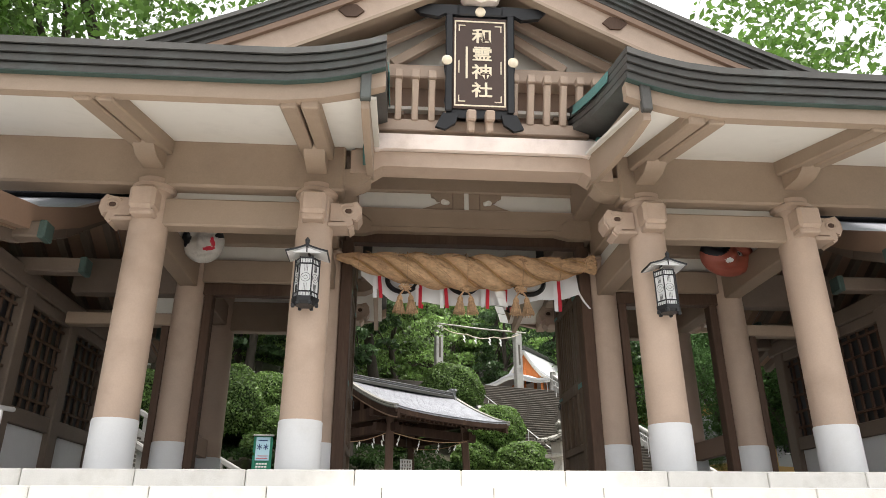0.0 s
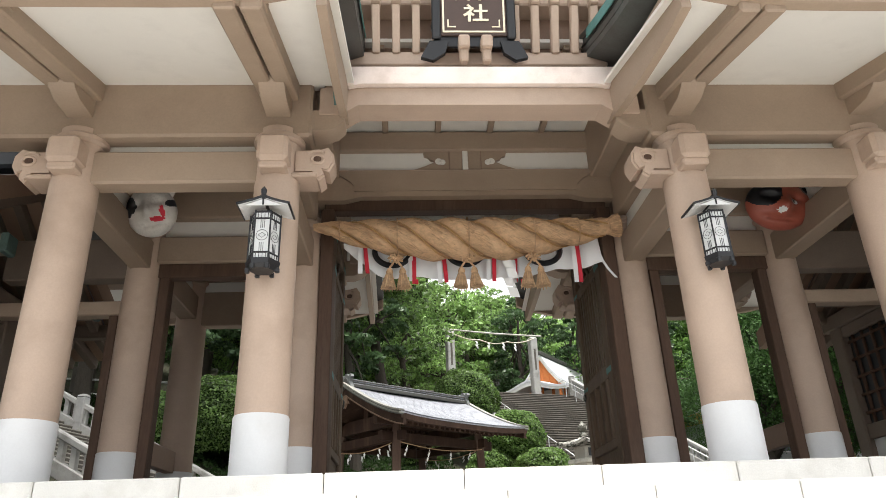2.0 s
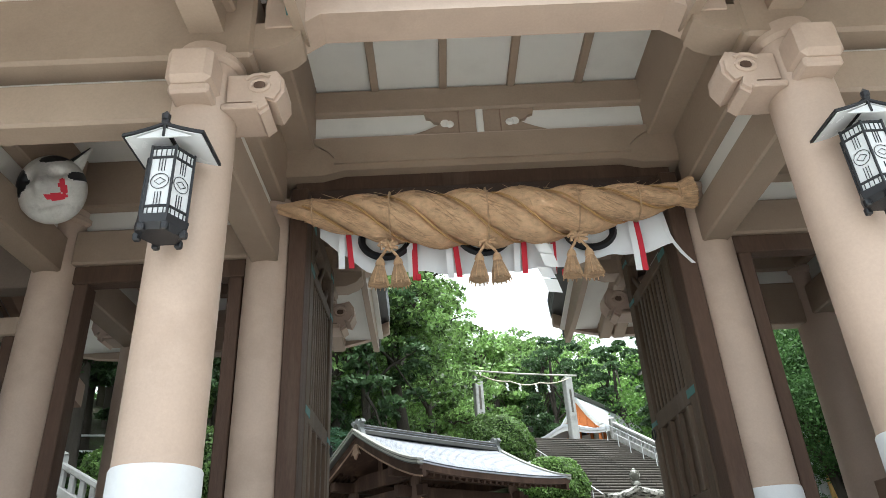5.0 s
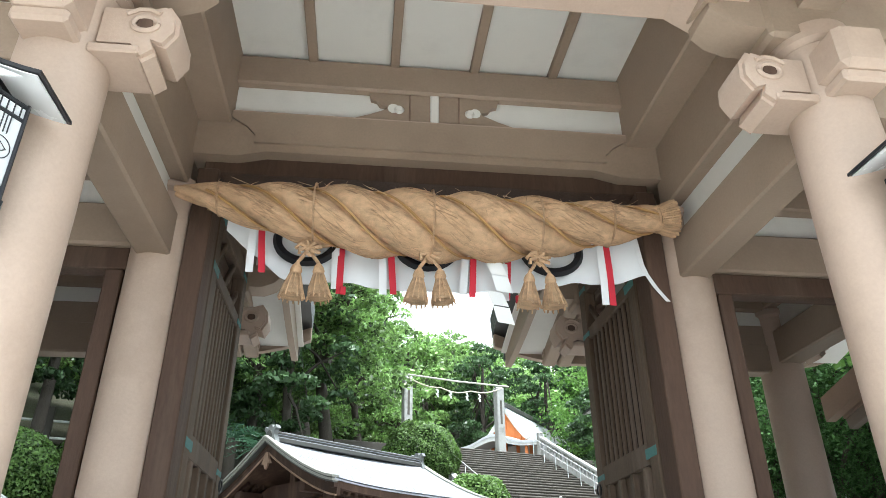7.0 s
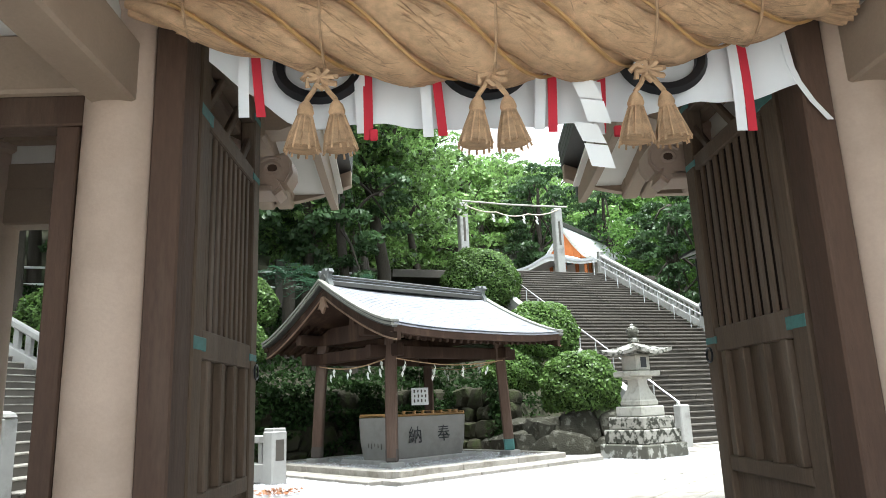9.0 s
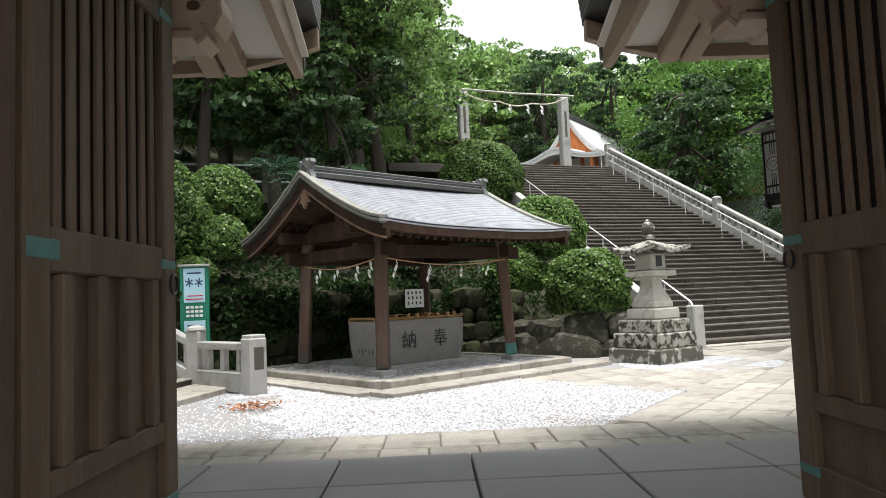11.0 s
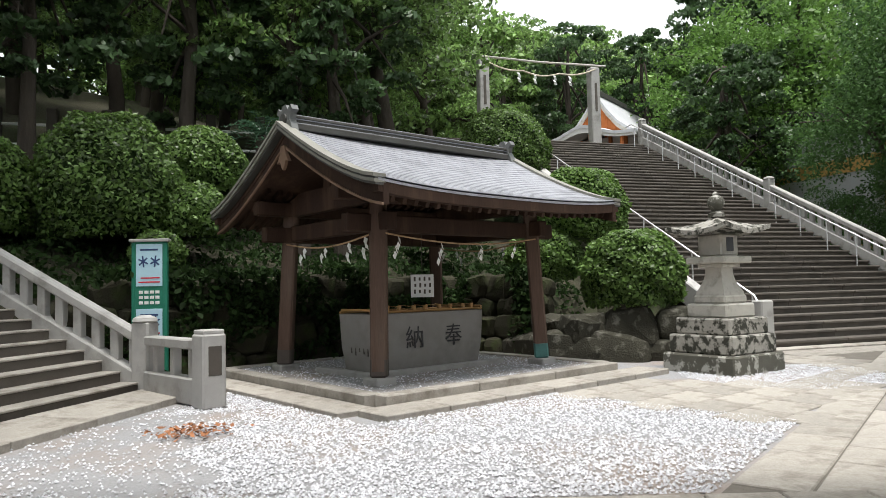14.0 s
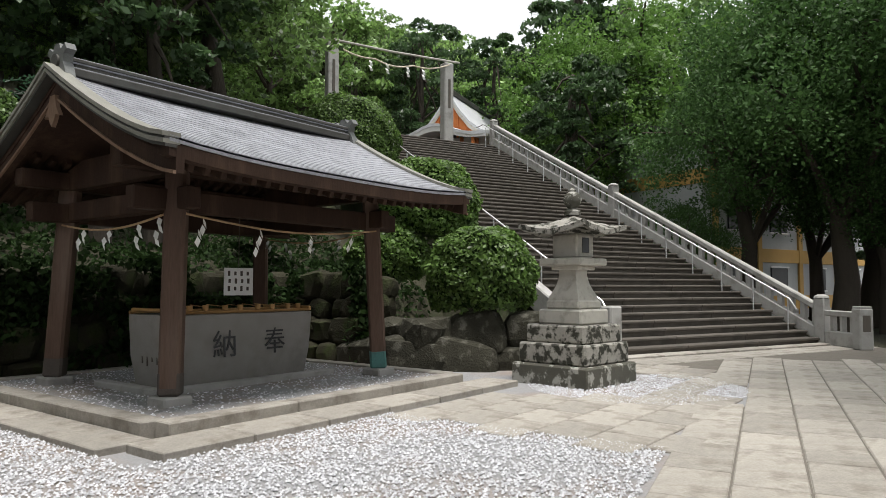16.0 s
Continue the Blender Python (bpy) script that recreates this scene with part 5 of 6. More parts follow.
for x, y in zip(gx, gy):
    if not in_gravel(x, y) or (x + 0.3 * (y - 18) + noise.noise((x, y, 5.0)) < -1.35 and rng.random() < 0.82):
        continue
    r = rng.uniform(0.010, 0.021)
    an = rng.uniform(0, 6.28)
    c, s_ = math.cos(an), math.sin(an)
    k = len(vs)
    vs += [(x + r * (c * q[0] - s_ * q[1]), y + r * (s_ * q[0] + c * q[1]), YARD - 0.005 + r * 0.8 * q[2] + r * 0.3) for q in tetra]
    fs += [(k, k + 1, k + 3), (k + 1, k + 2, k + 3), (k + 2, k, k + 3)]
for k in range(3000):
    u, v, r, an = rng.uniform(-PU + 0.14, PU - 0.14), rng.uniform(-PV + 0.14, PV - 0.14), rng.uniform(0.012, 0.024), rng.uniform(0, 6.28)
    if abs(u) < 1.3 and abs(v) < 0.65:
        continue
    p = SHED.xy + SU * u + SV * v
    c, s_ = math.cos(an), math.sin(an)
    k = len(vs)
    vs += [(p.x + r * (c * q[0] - s_ * q[1]), p.y + r * (s_ * q[0] + c * q[1]), SHED.z - 0.058 + r * 0.7 * q[2] + r * 0.2) for q in tetra]
    fs += [(k, k + 1, k + 3), (k + 1, k + 2, k + 3), (k + 2, k, k + 3)]
gm = M()
gm.v, gm.f = vs, fs
solo("gravel_stones", gm, GRAVEL, "loose pale grey gravel stones", "gravel", kind="stuff", smooth=0)

# fallen leaves
lp_ = np.column_stack([-1.78 + rng.normal(0, 0.2, 170), 19.35 + rng.normal(0, 0.17, 170), YARD + 0.02 + rng.uniform(0, 0.05, 170)])
ob = new("fallen_leaves", leaf_mesh("fallen_leaves", lp_, 0.07, DRYLEAF, rng, 1.5))
tagged(ob, "small heap of dry orange fallen leaves on gravel", "leaves", kind="stuff")

pave = thing("pavement", Matrix(), "pale worn stone paving slabs", "pavement", kind="structure")
jz = YARD - 0.013
pa, pb = Vector((3.85, 18.1)), Vector((3.85, 18.1)) + PATHDIR * 8.6
JOINT = mat("dark_joint_soil", (0.15, 0.135, 0.115), 0.95, 0.3, 8, 60, 0.4)
part("joint_bed", M().add([(-4.2, 15.25, jz), (8.6, 15.25, jz), (8.6, 16.78, jz), (-4.2, 16.78, jz)], [(0, 1, 2, 3)]), JOINT, pave)
part("joint_bed", M().add([(2.88, 16.79, jz), (11.4, 16.79, jz), (16.0, 28.9, jz), (8.2, 26.5, jz), (7.6, 24.7, jz), (8.4, 23.4, jz), (8.2, 22.3, jz), (7.1, 21.3, jz), (5.9, 20.8, jz)], [tuple(range(9))]), JOINT, pave)
slab_cache = {}


def slab(w, d, h, x, y, z, turn, parent, material=None):
    material = material or SLAB
    key = (round(w, 2), round(d, 2), h, material.name)
    if key not in slab_cache:
        slab_cache[key] = M().box((0, 0, 0), (key[0] - 0.017, key[1] - 0.017, h), 0.011).mesh("slab", material)
    ob = new("slab", slab_cache[key])
    ob.parent = parent
    ob.matrix_world = pose(x, y, z, rng.uniform(-0.25, 0.25), rng.uniform(-0.25, 0.25), turn)
    return ob


for y, d in ((15.62, 0.72), (16.38, 0.8)):
    x = -4.2 + rng.uniform(0, 0.3)
    while x < 8.5:
        w = (0.5, 0.6, 0.55)[rng.integers(0, 3)]
        slab(w, d, 0.12, x + w / 2, y, YARD - 0.05, 0, pave)
        x += w
# path toward the long staircase, laid in strips along its line
for k in range(14):
    off = 0.28 + k * 0.55
    t = -1.95 + 0.75 * off - rng.uniform(0, 0.3)
    while t < 10.5:
        L = (0.5, 0.66, 0.84, 1.02, 1.3)[rng.integers(0, 5)]
        p = Vector((3.85, 18.1)) + PATHN * off + PATHDIR * (t + L / 2)
        q = p - ST0
        t += L
        if p.y < 16.82 or q.dot(UD) > -1.15 or p.x > 15 or (p - Vector((6.5, 23.1))).length < 1.4:
            continue
        slab(0.55, L, 0.12, p.x, p.y, YARD - 0.059 + rng.uniform(-0.004, 0.003), 53 - 90 + rng.uniform(-0.5, 0.5), pave)
# slabs between the pavilion apron and the gravel
for i in range(9):
    for j in range(6):
        p = SHED.xy + SU * (0.2 + i * 0.78 + 0.3 * (j % 2)) + SV * (-PV - 1.12 - j * 0.6)
        if (p - AB0).dot(abn) > 0.15 and (p - Vector((3.85, 18.1))).dot(PATHN) < 0.3 and (p - Vector((5.75, 23.9))).length > 1.5:
            slab(0.78, 0.6, 0.12, p.x, p.y, YARD - 0.058, SHEDTURN, pave)
# apron of the pavilion
for k in range(6):
    slab(0.98, 0.62, 0.16, *(SHED.xy + SU * (-PU - 0.44 + (k + 0.5) * 0.98) + SV * (-PV - 0.44)), YARD - 0.015, SHEDTURN, pave)
for k in range(4):
    slab(0.56, 1.1, 0.16, *(SHED.xy + SU * (-PU - 0.42) + SV * (-PV - 0.1 + (k + 0.5) * 1.1)), YARD - 0.025, SHEDTURN, pave)
# apron of the smaller steps
for k in range(4):
    m4 = pose(LS.x, LS.y, YARD, 0, 0, LT)
    p = m4 @ Vector((0.1 - (k + 0.5) * 1.25, -0.55, 0))
    slab(1.25, 1.05, 0.2, p.x, p.y, YARD - 0.02, LT, pave)
# foot stones of the long staircase
for k in range(8):
    p = stair_xy(0.35 + k * 1.0, -0.88)
    slab(1.0, 0.9, 0.12, p.x, p.y, YARD - 0.056, STA, pave)
for k in range(7):
    p = stair_xy(0.7 + k * 1.2, -0.2)
    slab(1.2, 0.45, 0.14, p.x, p.y, YARD - 0.03, STA, pave)

# gate floor, front steps, and an unseen paved forecourt added for bounced light
for iy in range(7):
    for ix in range(13):
        slab(1.16, 0.97, 0.1, -5.75 + ix * 1.16 + 0.58, 8.86 + iy * 0.97, FLOOR - 0.045, 0, plat, FLOORSTONE)
steps = thing("front_steps", Matrix(), "broad pale stone steps up to the gate", "stairs", kind="structure")
NST = 11
for k in range(NST):
    zt = FLOOR - k * FLOOR / NST
    for ix in range(12):
        ob = part("step", M().box((0, 0, 0), (1.155, 0.46, FLOOR / NST), 0.012), STEP, steps) if k == 0 and ix == 0 else new("step", steps.children[0].data)
        ob.parent = steps
        ob.location = (-5.6 + ix * 1.163 + (0.3 if k % 2 else 0.0), 8.13 + 0.1 - k * 0.4, zt - FLOOR / NST / 2)
part("core", M().plate([(3.9, -0.1), (8.6, -0.1), (8.6, FLOOR - 0.14), (8.4, FLOOR - 0.22), (4.35, 0.0)], 14.2, "yz", 1.25), FLOORSTONE, steps)
fore = thing("pavement_forecourt", Matrix(), "unseen grey forecourt added to bounce light up to the gate", "pavement", kind="structure")
part("bed", M().sheet(lambda x, y: (x, y, 0.012), list(np.linspace(-16, 18, 12)), list(np.linspace(-11, 4.2, 8))), FLOORSTONE, fore)

# ---- wall lanterns on the gate pillars ----
def lantern():
    t = thing("wall_lantern", Matrix(), "black metal wall lantern with white glass panes", "lantern", "lanterns on the gate pillars")
    hexa = [(0.168 * math.cos(radians(a)), 0.168 * math.sin(radians(a))) for a in range(0, 360, 60)]
    for x, y in hexa:
        part("corner_post", M().box((x, y, 0.3), (0.017, 0.017, 0.6), 0.003), BLACK, t)
    part("glass", M(Matrix.Translation((0, 0, 0.03))).lathe([(0.159, 0), (0.159, 0.54)], 6), GLASS, t, "white glass body")
    part("base", M().lathe([(0.135, -0.07), (0.18, -0.03), (0.19, 0.03)], 6), BLACK, t)
    for x, y in hexa:
        part("foot", M().box((x * 0.95, y * 0.95, -0.06), (0.05, 0.05, 0.06), 0.01), BLACK, t)
    for z in (0.1, 0.5, 0.585):
        part("band", M().lathe([(0.166, z - 0.01), (0.17, z), (0.166, z + 0.01)], 6), BLACK, t)
    for an in range(0, 360, 60):
        T = Matrix.Rotation(radians(an), 4, "Z")
        for k in range(4):
            part("grille_bar", M(T).box((-0.054 + 0.036 * k, -0.141, 0.06), (0.0045, 0.01, 0.07), 0.0008), BLACK, t)
            part("grille_bar", M(T).box((-0.054 + 0.036 * k, -0.141, 0.542), (0.0045, 0.01, 0.08), 0.0008), BLACK, t)
        for x in (-0.02, 0.0, 0.02):
            part("grille_bar", M(T).box((x, -0.141, 0.44), (0.0035, 0.01, 0.11), 0.0008), BLACK, t)
            part("grille_bar", M(T).box((x, -0.141, 0.16), (0.0035, 0.01, 0.11), 0.0008), BLACK, t)
        part("crest", M(T @ Matrix.Translation((0, -0.143, 0.3)) @ Matrix.Rotation(math.pi / 2, 4, "X")).tube([(0.062 * math.cos(a), 0.062 * math.sin(a), 0) for a in np.linspace(0, 6.2832, 18)], 0.003, 5), BLACK, t)
        part("crest_diamond", M(T @ Matrix.Translation((0, -0.143, 0.3)) @ Matrix.Rotation(math.pi / 2, 4, "X")).tube([(0.04, 0, 0), (0, 0.03, 0), (-0.04, 0, 0), (0, -0.03, 0), (0.04, 0, 0)], 0.003, 4), BLACK, t)
    rf = M()
    for sg in (-1, 1):
        rf.sheet(lambda u, v: (sg * u, v, 0.76 - 0.42 * u + 0.35 * u * u), [0.0, 0.1, 0.2, 0.29], [-0.21, 0.21], 0.022)
    part("roof", rf, BLACK, t)
    for sg in (-1, 1):
        part("roof_pane", M().sheet(lambda u, v: (sg * u, v, 0.735 - 0.42 * u + 0.35 * u * u), [0.02, 0.1, 0.2, 0.27], [-0.195, 0.195], 0.008), GLASS, t, "white glass roof lining")
    part("gable_pane", M().plate([(-0.2, 0.635), (0.2, 0.635), (0.0, 0.715)], 0.012, "xz", -0.19), GLASS, t, "white glass gable")
    part("gable_bar", M().box((0, -0.2, 0.69), (0.018, 0.016, 0.1), 0.003), BLACK, t)
    part("ridge_knob", M().box((0, 0, 0.77), (0.05, 0.44, 0.04), 0.01).lathe([(0.03, 0.78), (0.035, 0.82), (0.005, 0.86)], 8, (0, -0.2, 0)), BLACK, t)
    for z in (0.1, 0.4):
        part("bracket", M().box((0, 0.21, z), (0.05, 0.22, 0.04), 0.005), BLACK, t)
    return t


l0 = lantern()
spots = [(-2.36, -2.3 - 0.46, 0), (2.36, -2.3 - 0.46, 0), (-2.52, 2.3 + 0.46, 180), (2.45, 2.3 + 0.46, 180)]
for i, (x, y, a) in enumerate(spots):
    m4 = pose(GX + x, GY + y, FLOOR + 2.08, 0, 0, a) @ Matrix.Scale(0.93, 4)
    if i == 0:
        l0.matrix_world = m4
    else:
        copy_thing(l0, m4)

# ---- straw rope over the doorway ----
rope = thing("straw_rope", pose(GX + 0.02, GY - 0.42, FLOOR + 3.455), "thick twisted straw rope with hanging straw tassels", "rope")
RX = np.linspace(-2.22, 1.97, 130)


def rope_r(x):
    if x < 0.2:
        return 0.29 - 0.245 * max(0.0, (-0.1 - x) / 2.14) ** 2.2
    return 0.29 - 0.17 * min(1.0, max(0.0, (x - 0.2) / 1.75)) ** 1.6


def rope_z(x):
    return -0.07 + 0.23 * (x / 2.2) ** 2


for k in range(3):
    pts = []
    for x in RX:
        a = -2 * math.pi * x / 1.65 + k * 2 * math.pi / 3
        r = rope_r(x) * 0.55
        pts.append((x, -r * math.cos(a), rope_z(x) + r * math.sin(a)))
    m = M().tube(pts, [rope_r(x) * 0.535 * (1 + 0.03 * math.sin(x * 31 + k)) for x in RX], 14)
    part("strand", m, STRAW, rope, "", 60)
TE = Matrix.Translation((1.95, 0, 0.11)) @ Matrix.Rotation(math.pi / 2 - 0.12, 4, "Y")
knot = part("end_knot", M(TE).lathe([(0.10, -0.14), (0.115, -0.04), (0.10, 0.0), (0.13, 0.06), (0.16, 0.12), (0.165, 0.16), (0.13, 0.185), (0.05, 0.18)], 18), STRAW, rope)
part("tie", M(TE).tube([(0.112 * math.cos(a), 0.112 * math.sin(a), 0.0) for a in np.linspace(0, 6.2832, 16)], 0.014, 5), STRAW, knot)
butt = M(TE)
for q in range(40):
    an = q * 0.157
    butt.tube([(0.1 * math.cos(an), 0.1 * math.sin(an), 0.0), (0.14 * math.cos(an), 0.14 * math.sin(an), 0.08), (0.166 * math.cos(an), 0.166 * math.sin(an), 0.15 + rng.uniform(0, 0.03))], 0.011, 4)
tagged(part("fringe", butt, STRAW, knot), kind="stuff")
cordm = [(x, -2 * math.pi * x / 1.65) for x in np.linspace(-1.95, 1.93, 90)]
for k in range(3):
    part("groove_cord", M().tube([(x, -rope_r(x) * 0.90 * math.cos(a + k * 2.0944 + 1.0472), rope_z(x) + rope_r(x) * 0.90 * math.sin(a + k * 2.0944 + 1.0472)) for x, a in cordm], 0.012, 5), BAMBOO, rope, "dark twisted cord in the groove")
hair = M()
for k in range(90):
    x = rng.uniform(-1.9, 1.95)
    r = rope_r(x)
    a = rng.uniform(-0.3, 2.0)
    p0 = Vector((x, -r * math.cos(a), rope_z(x) + r * math.sin(a)))
    d = Vector((rng.uniform(-0.14, 0.14), -0.03 * math.cos(a), 0.05 * rng.uniform(0.1, 1.2)))
    hair.tube([p0 * 0.99, p0 + d * 0.6, p0 + d], [0.004, 0.003, 0.002], 3)
tagged(part("loose_straw", hair, STRAW, rope), kind="stuff")
fib = M()
for q in range(3600):
    k = q % 3
    x0 = rng.uniform(-1.95, 1.72)
    off, swing = rng.uniform(0, 6.2832), rng.uniform(-0.5, 0.5)
    pts = []
    for f in (0.0, 0.33, 0.66, 1.0):
        x = x0 + 0.16 * f
        a = -2 * math.pi * x / 1.65 + k * 2 * math.pi / 3
        R, w = rope_r(x) * 0.55, rope_r(x) * 0.55
        pts.append((x, -R * math.cos(a) - w * math.cos(off + swing * f), rope_z(x) + R * math.sin(a) + w * math.sin(off + swing * f)))
    fib.tube(pts, rng.uniform(0.003, 0.0055), 3)
tagged(part("straw_fibre", fib, STRAW, rope), kind="stuff")
for x in (-1.85, -1.05, -0.07, 0.85, 1.5):
    r = rope_r(x) * 1.09
    part("binding_cord", M().tube([(x, -r * math.cos(a), rope_z(x) + r * math.sin(a)) for a in np.linspace(0, 6.2832, 22)], 0.009, 5), STRAW, rope)
for x in (-1.075, -0.09, 0.83):
    zb = -0.41
    for dx, tw in ((-0.085, 5), (0.095, -4)):
        T = Matrix.Translation((x + dx * 0.95, -0.05, zb - 0.10)) @ Matrix.Rotation(radians(tw), 4, "Y") @ Matrix.Diagonal((0.76, 0.76, 0.66, 1))
        tas = part("tassel", M(T).lathe([(0.012, 0.04), (0.05, -0.02), (0.065, -0.08), (0.05, -0.13), (0.075, -0.2), (0.105, -0.32), (0.125, -0.42), (0.1, -0.425)], 14), STRAW, rope)
        st_ = M(T)
        for q in range(26):
            an = q * 0.2417 * 2
            st_.tube([(0.052 * math.cos(an), 0.052 * math.sin(an), -0.12), (0.1 * math.cos(an), 0.1 * math.sin(an), -0.3), ((0.125 + rng.uniform(-0.01, 0.02)) * math.cos(an), (0.125 + rng.uniform(-0.01, 0.02)) * math.sin(an), -0.43 - rng.uniform(0, 0.04))], 0.009, 4)
        tagged(part("fringe", st_, STRAW, tas), kind="stuff")
        part("tie", M(T).tube([(0.056 * math.cos(a), 0.056 * math.sin(a), -0.125) for a in np.linspace(0, 6.2832, 12)], 0.009, 5), STRAW, tas)
    for dx in (-0.085, 0.095):
        part("tassel_cord", M().tube([(x, -0.05, zb + 0.06), (x + dx * 0.5, -0.06, zb - 0.03), (x + dx * 0.95, -0.05, zb - 0.08)], 0.016, 5), STRAW, rope)
    for q in range(7):
        an = q * 0.9
        part("knot_loop", M().tube([(x, -0.06, zb + 0.05), (x + 0.08 * math.cos(an), -0.08, zb + 0.05 + 0.05 * math.sin(an)), (x + 0.105 * math.cos(an + 0.4), -0.06, zb + 0.04 + 0.06 * math.sin(an + 0.4))], 0.018, 5), STRAW, rope)

# ---- curtain behind the rope ----
cur = thing("shrine_curtain", pose(GX + 0.02, GY - 0.16, FLOOR + 3.5), "white cotton curtain with black crests and red ribbons", "curtain")


def cloth_low(x):
    return float(np.interp(x, (-1.82, -1.6, -1.3, -0.64, -0.16, 0.28, 1.13, 1.9), (-0.1, -0.34, -0.54, -0.59, -0.60, -0.62, -0.52, -0.37))) + 0.02 * math.sin(x * 7)


cx = list(np.linspace(-1.82, 1.86, 61))
part("cloth", M().sheet(lambda x, q: (x + 0.06 * q * max(0.0, x - 1.2), 0.03 * math.sin(x * 9) * q + 0.015 * math.sin(x * 23 + 2) * q, 0.05 + (cloth_low(x) - 0.05) * q), cx, [0, 0.25, 0.5, 0.75, 1.0], 0.006, (0, 1, 0)), CLOTH, cur, "", 60)
for x in (-1.12, -0.09, 1.03):
    ring = M(Matrix.Translation((x, -0.045, -0.19)) @ Matrix.Rotation(math.pi / 2, 4, "X"))
    ring.tube([(0.25 * math.cos(a), 0.21 * math.sin(a), 0) for a in np.linspace(0, 6.2832, 30)], 0.042, 5)
    part("crest", ring, BLACK, cur, "black ring crest")
for x in (-1.52, -0.82, -0.42, 0.33, 0.64, 1.53):
    for dx, w, mt, nm in ((0.0, 0.056, RED, "red_ribbon"), (-0.06, 0.064, CLOTH, "white_ribbon")):
        L = 0.5 if x < -1.4 else rng.uniform(0.62, 0.69)
        sway = rng.uniform(-0.05, 0.06)
        part(nm, M().sheet(lambda u, q: (x + dx + u + sway * q, -0.06 - 0.02 * math.sin(3 * q), 0.0 - L * q - 0.02), [-w / 2, w / 2], [0, 0.25, 0.5, 0.75, 1], 0.004, (0, 1, 0)), mt, cur)
for x, z in ((-0.79, -0.66), (0.70, -0.68)):
    part("ribbon_knot", M().box((x, -0.07, z), (0.05, 0.03, 0.07), 0.014), RED, cur)
part("side_tail", M().sheet(lambda u, q: (1.84 + 0.22 * q * q + u, -0.02, -0.1 - 0.52 * q), [-0.02, 0.02], [0, 0.25, 0.5, 0.75, 1.0], 0.004, (0, 1, 0)), CLOTH, cur)
shide = streamer(0.62, 0.14)
shide.v = [(x + 0.40, y - 0.2, z - 0.38) for x, y, z in shide.v]
part("paper_streamer", shide, PAPER, cur, "white folded paper streamer")

# ---- name plaque in the gable ----
plq = thing("name_plaque", pose(GX - 0.04, GY - 2.5, FLOOR + 5.06, 11) @ Matrix.Diagonal((1.06, 1, 1.02, 1)), "dark carved name plaque with gilt characters", "plaque")
part("board", M().box((0, 0, 0.85), (0.78, 0.06, 1.44), 0.01), PLAQUE, plq)
edge = [(-0.52, 0.0), (-0.46, 0.1), (-0.5, 0.25), (-0.47, 0.5), (-0.51, 0.8), (-0.47, 1.1), (-0.5, 1.5), (-0.47, 1.66), (0.47, 1.66), (0.5, 1.5), (0.47, 1.1), (0.51, 0.8), (0.47, 0.5), (0.5, 0.25), (0.46, 0.1), (0.52, 0.0)]
part("frame", M().plate(edge, 0.05, "xz", 0.03), BLACK, plq, "black carved frame")
for sx in (-1, 1):
    part("frame_side", M().box((sx * 0.44, -0.03, 0.85), (0.1, 0.06, 1.54), 0.02), BLACK, plq)
    part("cap_horn", M().plate([(sx * 0.3, 1.6), (sx * 0.5, 1.62), (sx * 0.6, 1.56), (sx * 0.86, 1.6), (sx * 0.98, 1.74), (sx * 0.5, 1.76), (sx * 0.3, 1.76)][::sx], 0.1, "xz", 0), BLACK, plq)
    part("foot_scroll", M().plate([(sx * 0.3, 0.05), (sx * 0.52, 0.05), (sx * 0.62, -0.16), (sx * 0.48, -0.2), (sx * 0.34, -0.1)][::sx], 0.08, "xz", 0), BLACK, plq)
    part("medallion", M(Matrix.Translation((sx * 0.47, -0.05, 0.86)) @ Matrix.Rotation(math.pi / 2, 4, "X")).lathe([(0.075, -0.01), (0.075, 0.02), (0.06, 0.03)], 16), GOLD, plq)
    part("support", M().box((sx * 0.13, -0.1, -0.02), (0.13, 0.18, 0.16), 0.02).box((sx * 0.13, -0.06, -0.16), (0.1, 0.14, 0.18), 0.02), BEIGE, plq)
part("head_board", M().box((0, -0.01, 1.68), (0.7, 0.08, 0.16), 0.02), BLACK, plq)
part("medallion", M(Matrix.Translation((0, -0.055, 1.65)) @ Matrix.Rotation(math.pi / 2, 4, "X")).lathe([(0.075, -0.01), (0.075, 0.02), (0.06, 0.03)], 16), GOLD, plq)
part("carved_crown", M().plate([(-0.28, 1.86), (-0.22, 1.78), (-0.1, 1.79), (0, 1.75), (0.1, 1.79), (0.22, 1.78), (0.28, 1.86), (0.24, 2.06), (0, 2.14), (-0.24, 2.06)], 0.2, "xz", -0.06), PALEPAINT, plq)
for x0, x1, z0, z1 in ((-0.36, 0.36, 0.17, 0.18), (-0.36, 0.36, 1.50, 1.51), (-0.36, -0.35, 0.17, 1.51), (0.35, 0.36, 0.17, 1.51)):
    part("gilt_line", M().box(((x0 + x1) / 2, -0.034, (z0 + z1) / 2), (x1 - x0 + 0.012, 0.012, z1 - z0 + 0.012), 0.002), GOLD, plq)
for sx in (-1, 1):
    for z, sg in ((0.24, 1), (1.44, -1)):
        part("gilt_corner", M().box((sx * 0.26, -0.034, z), (0.1, 0.01, 0.016), 0.002).box((sx * 0.30, -0.034, z + sg * 0.045), (0.016, 0.01, 0.1), 0.002), GOLD, plq)
    part("gilt_corner", M().box((sx * 0.30, -0.034, 0.78), (0.016, 0.01, 0.2), 0.002), GOLD, plq)
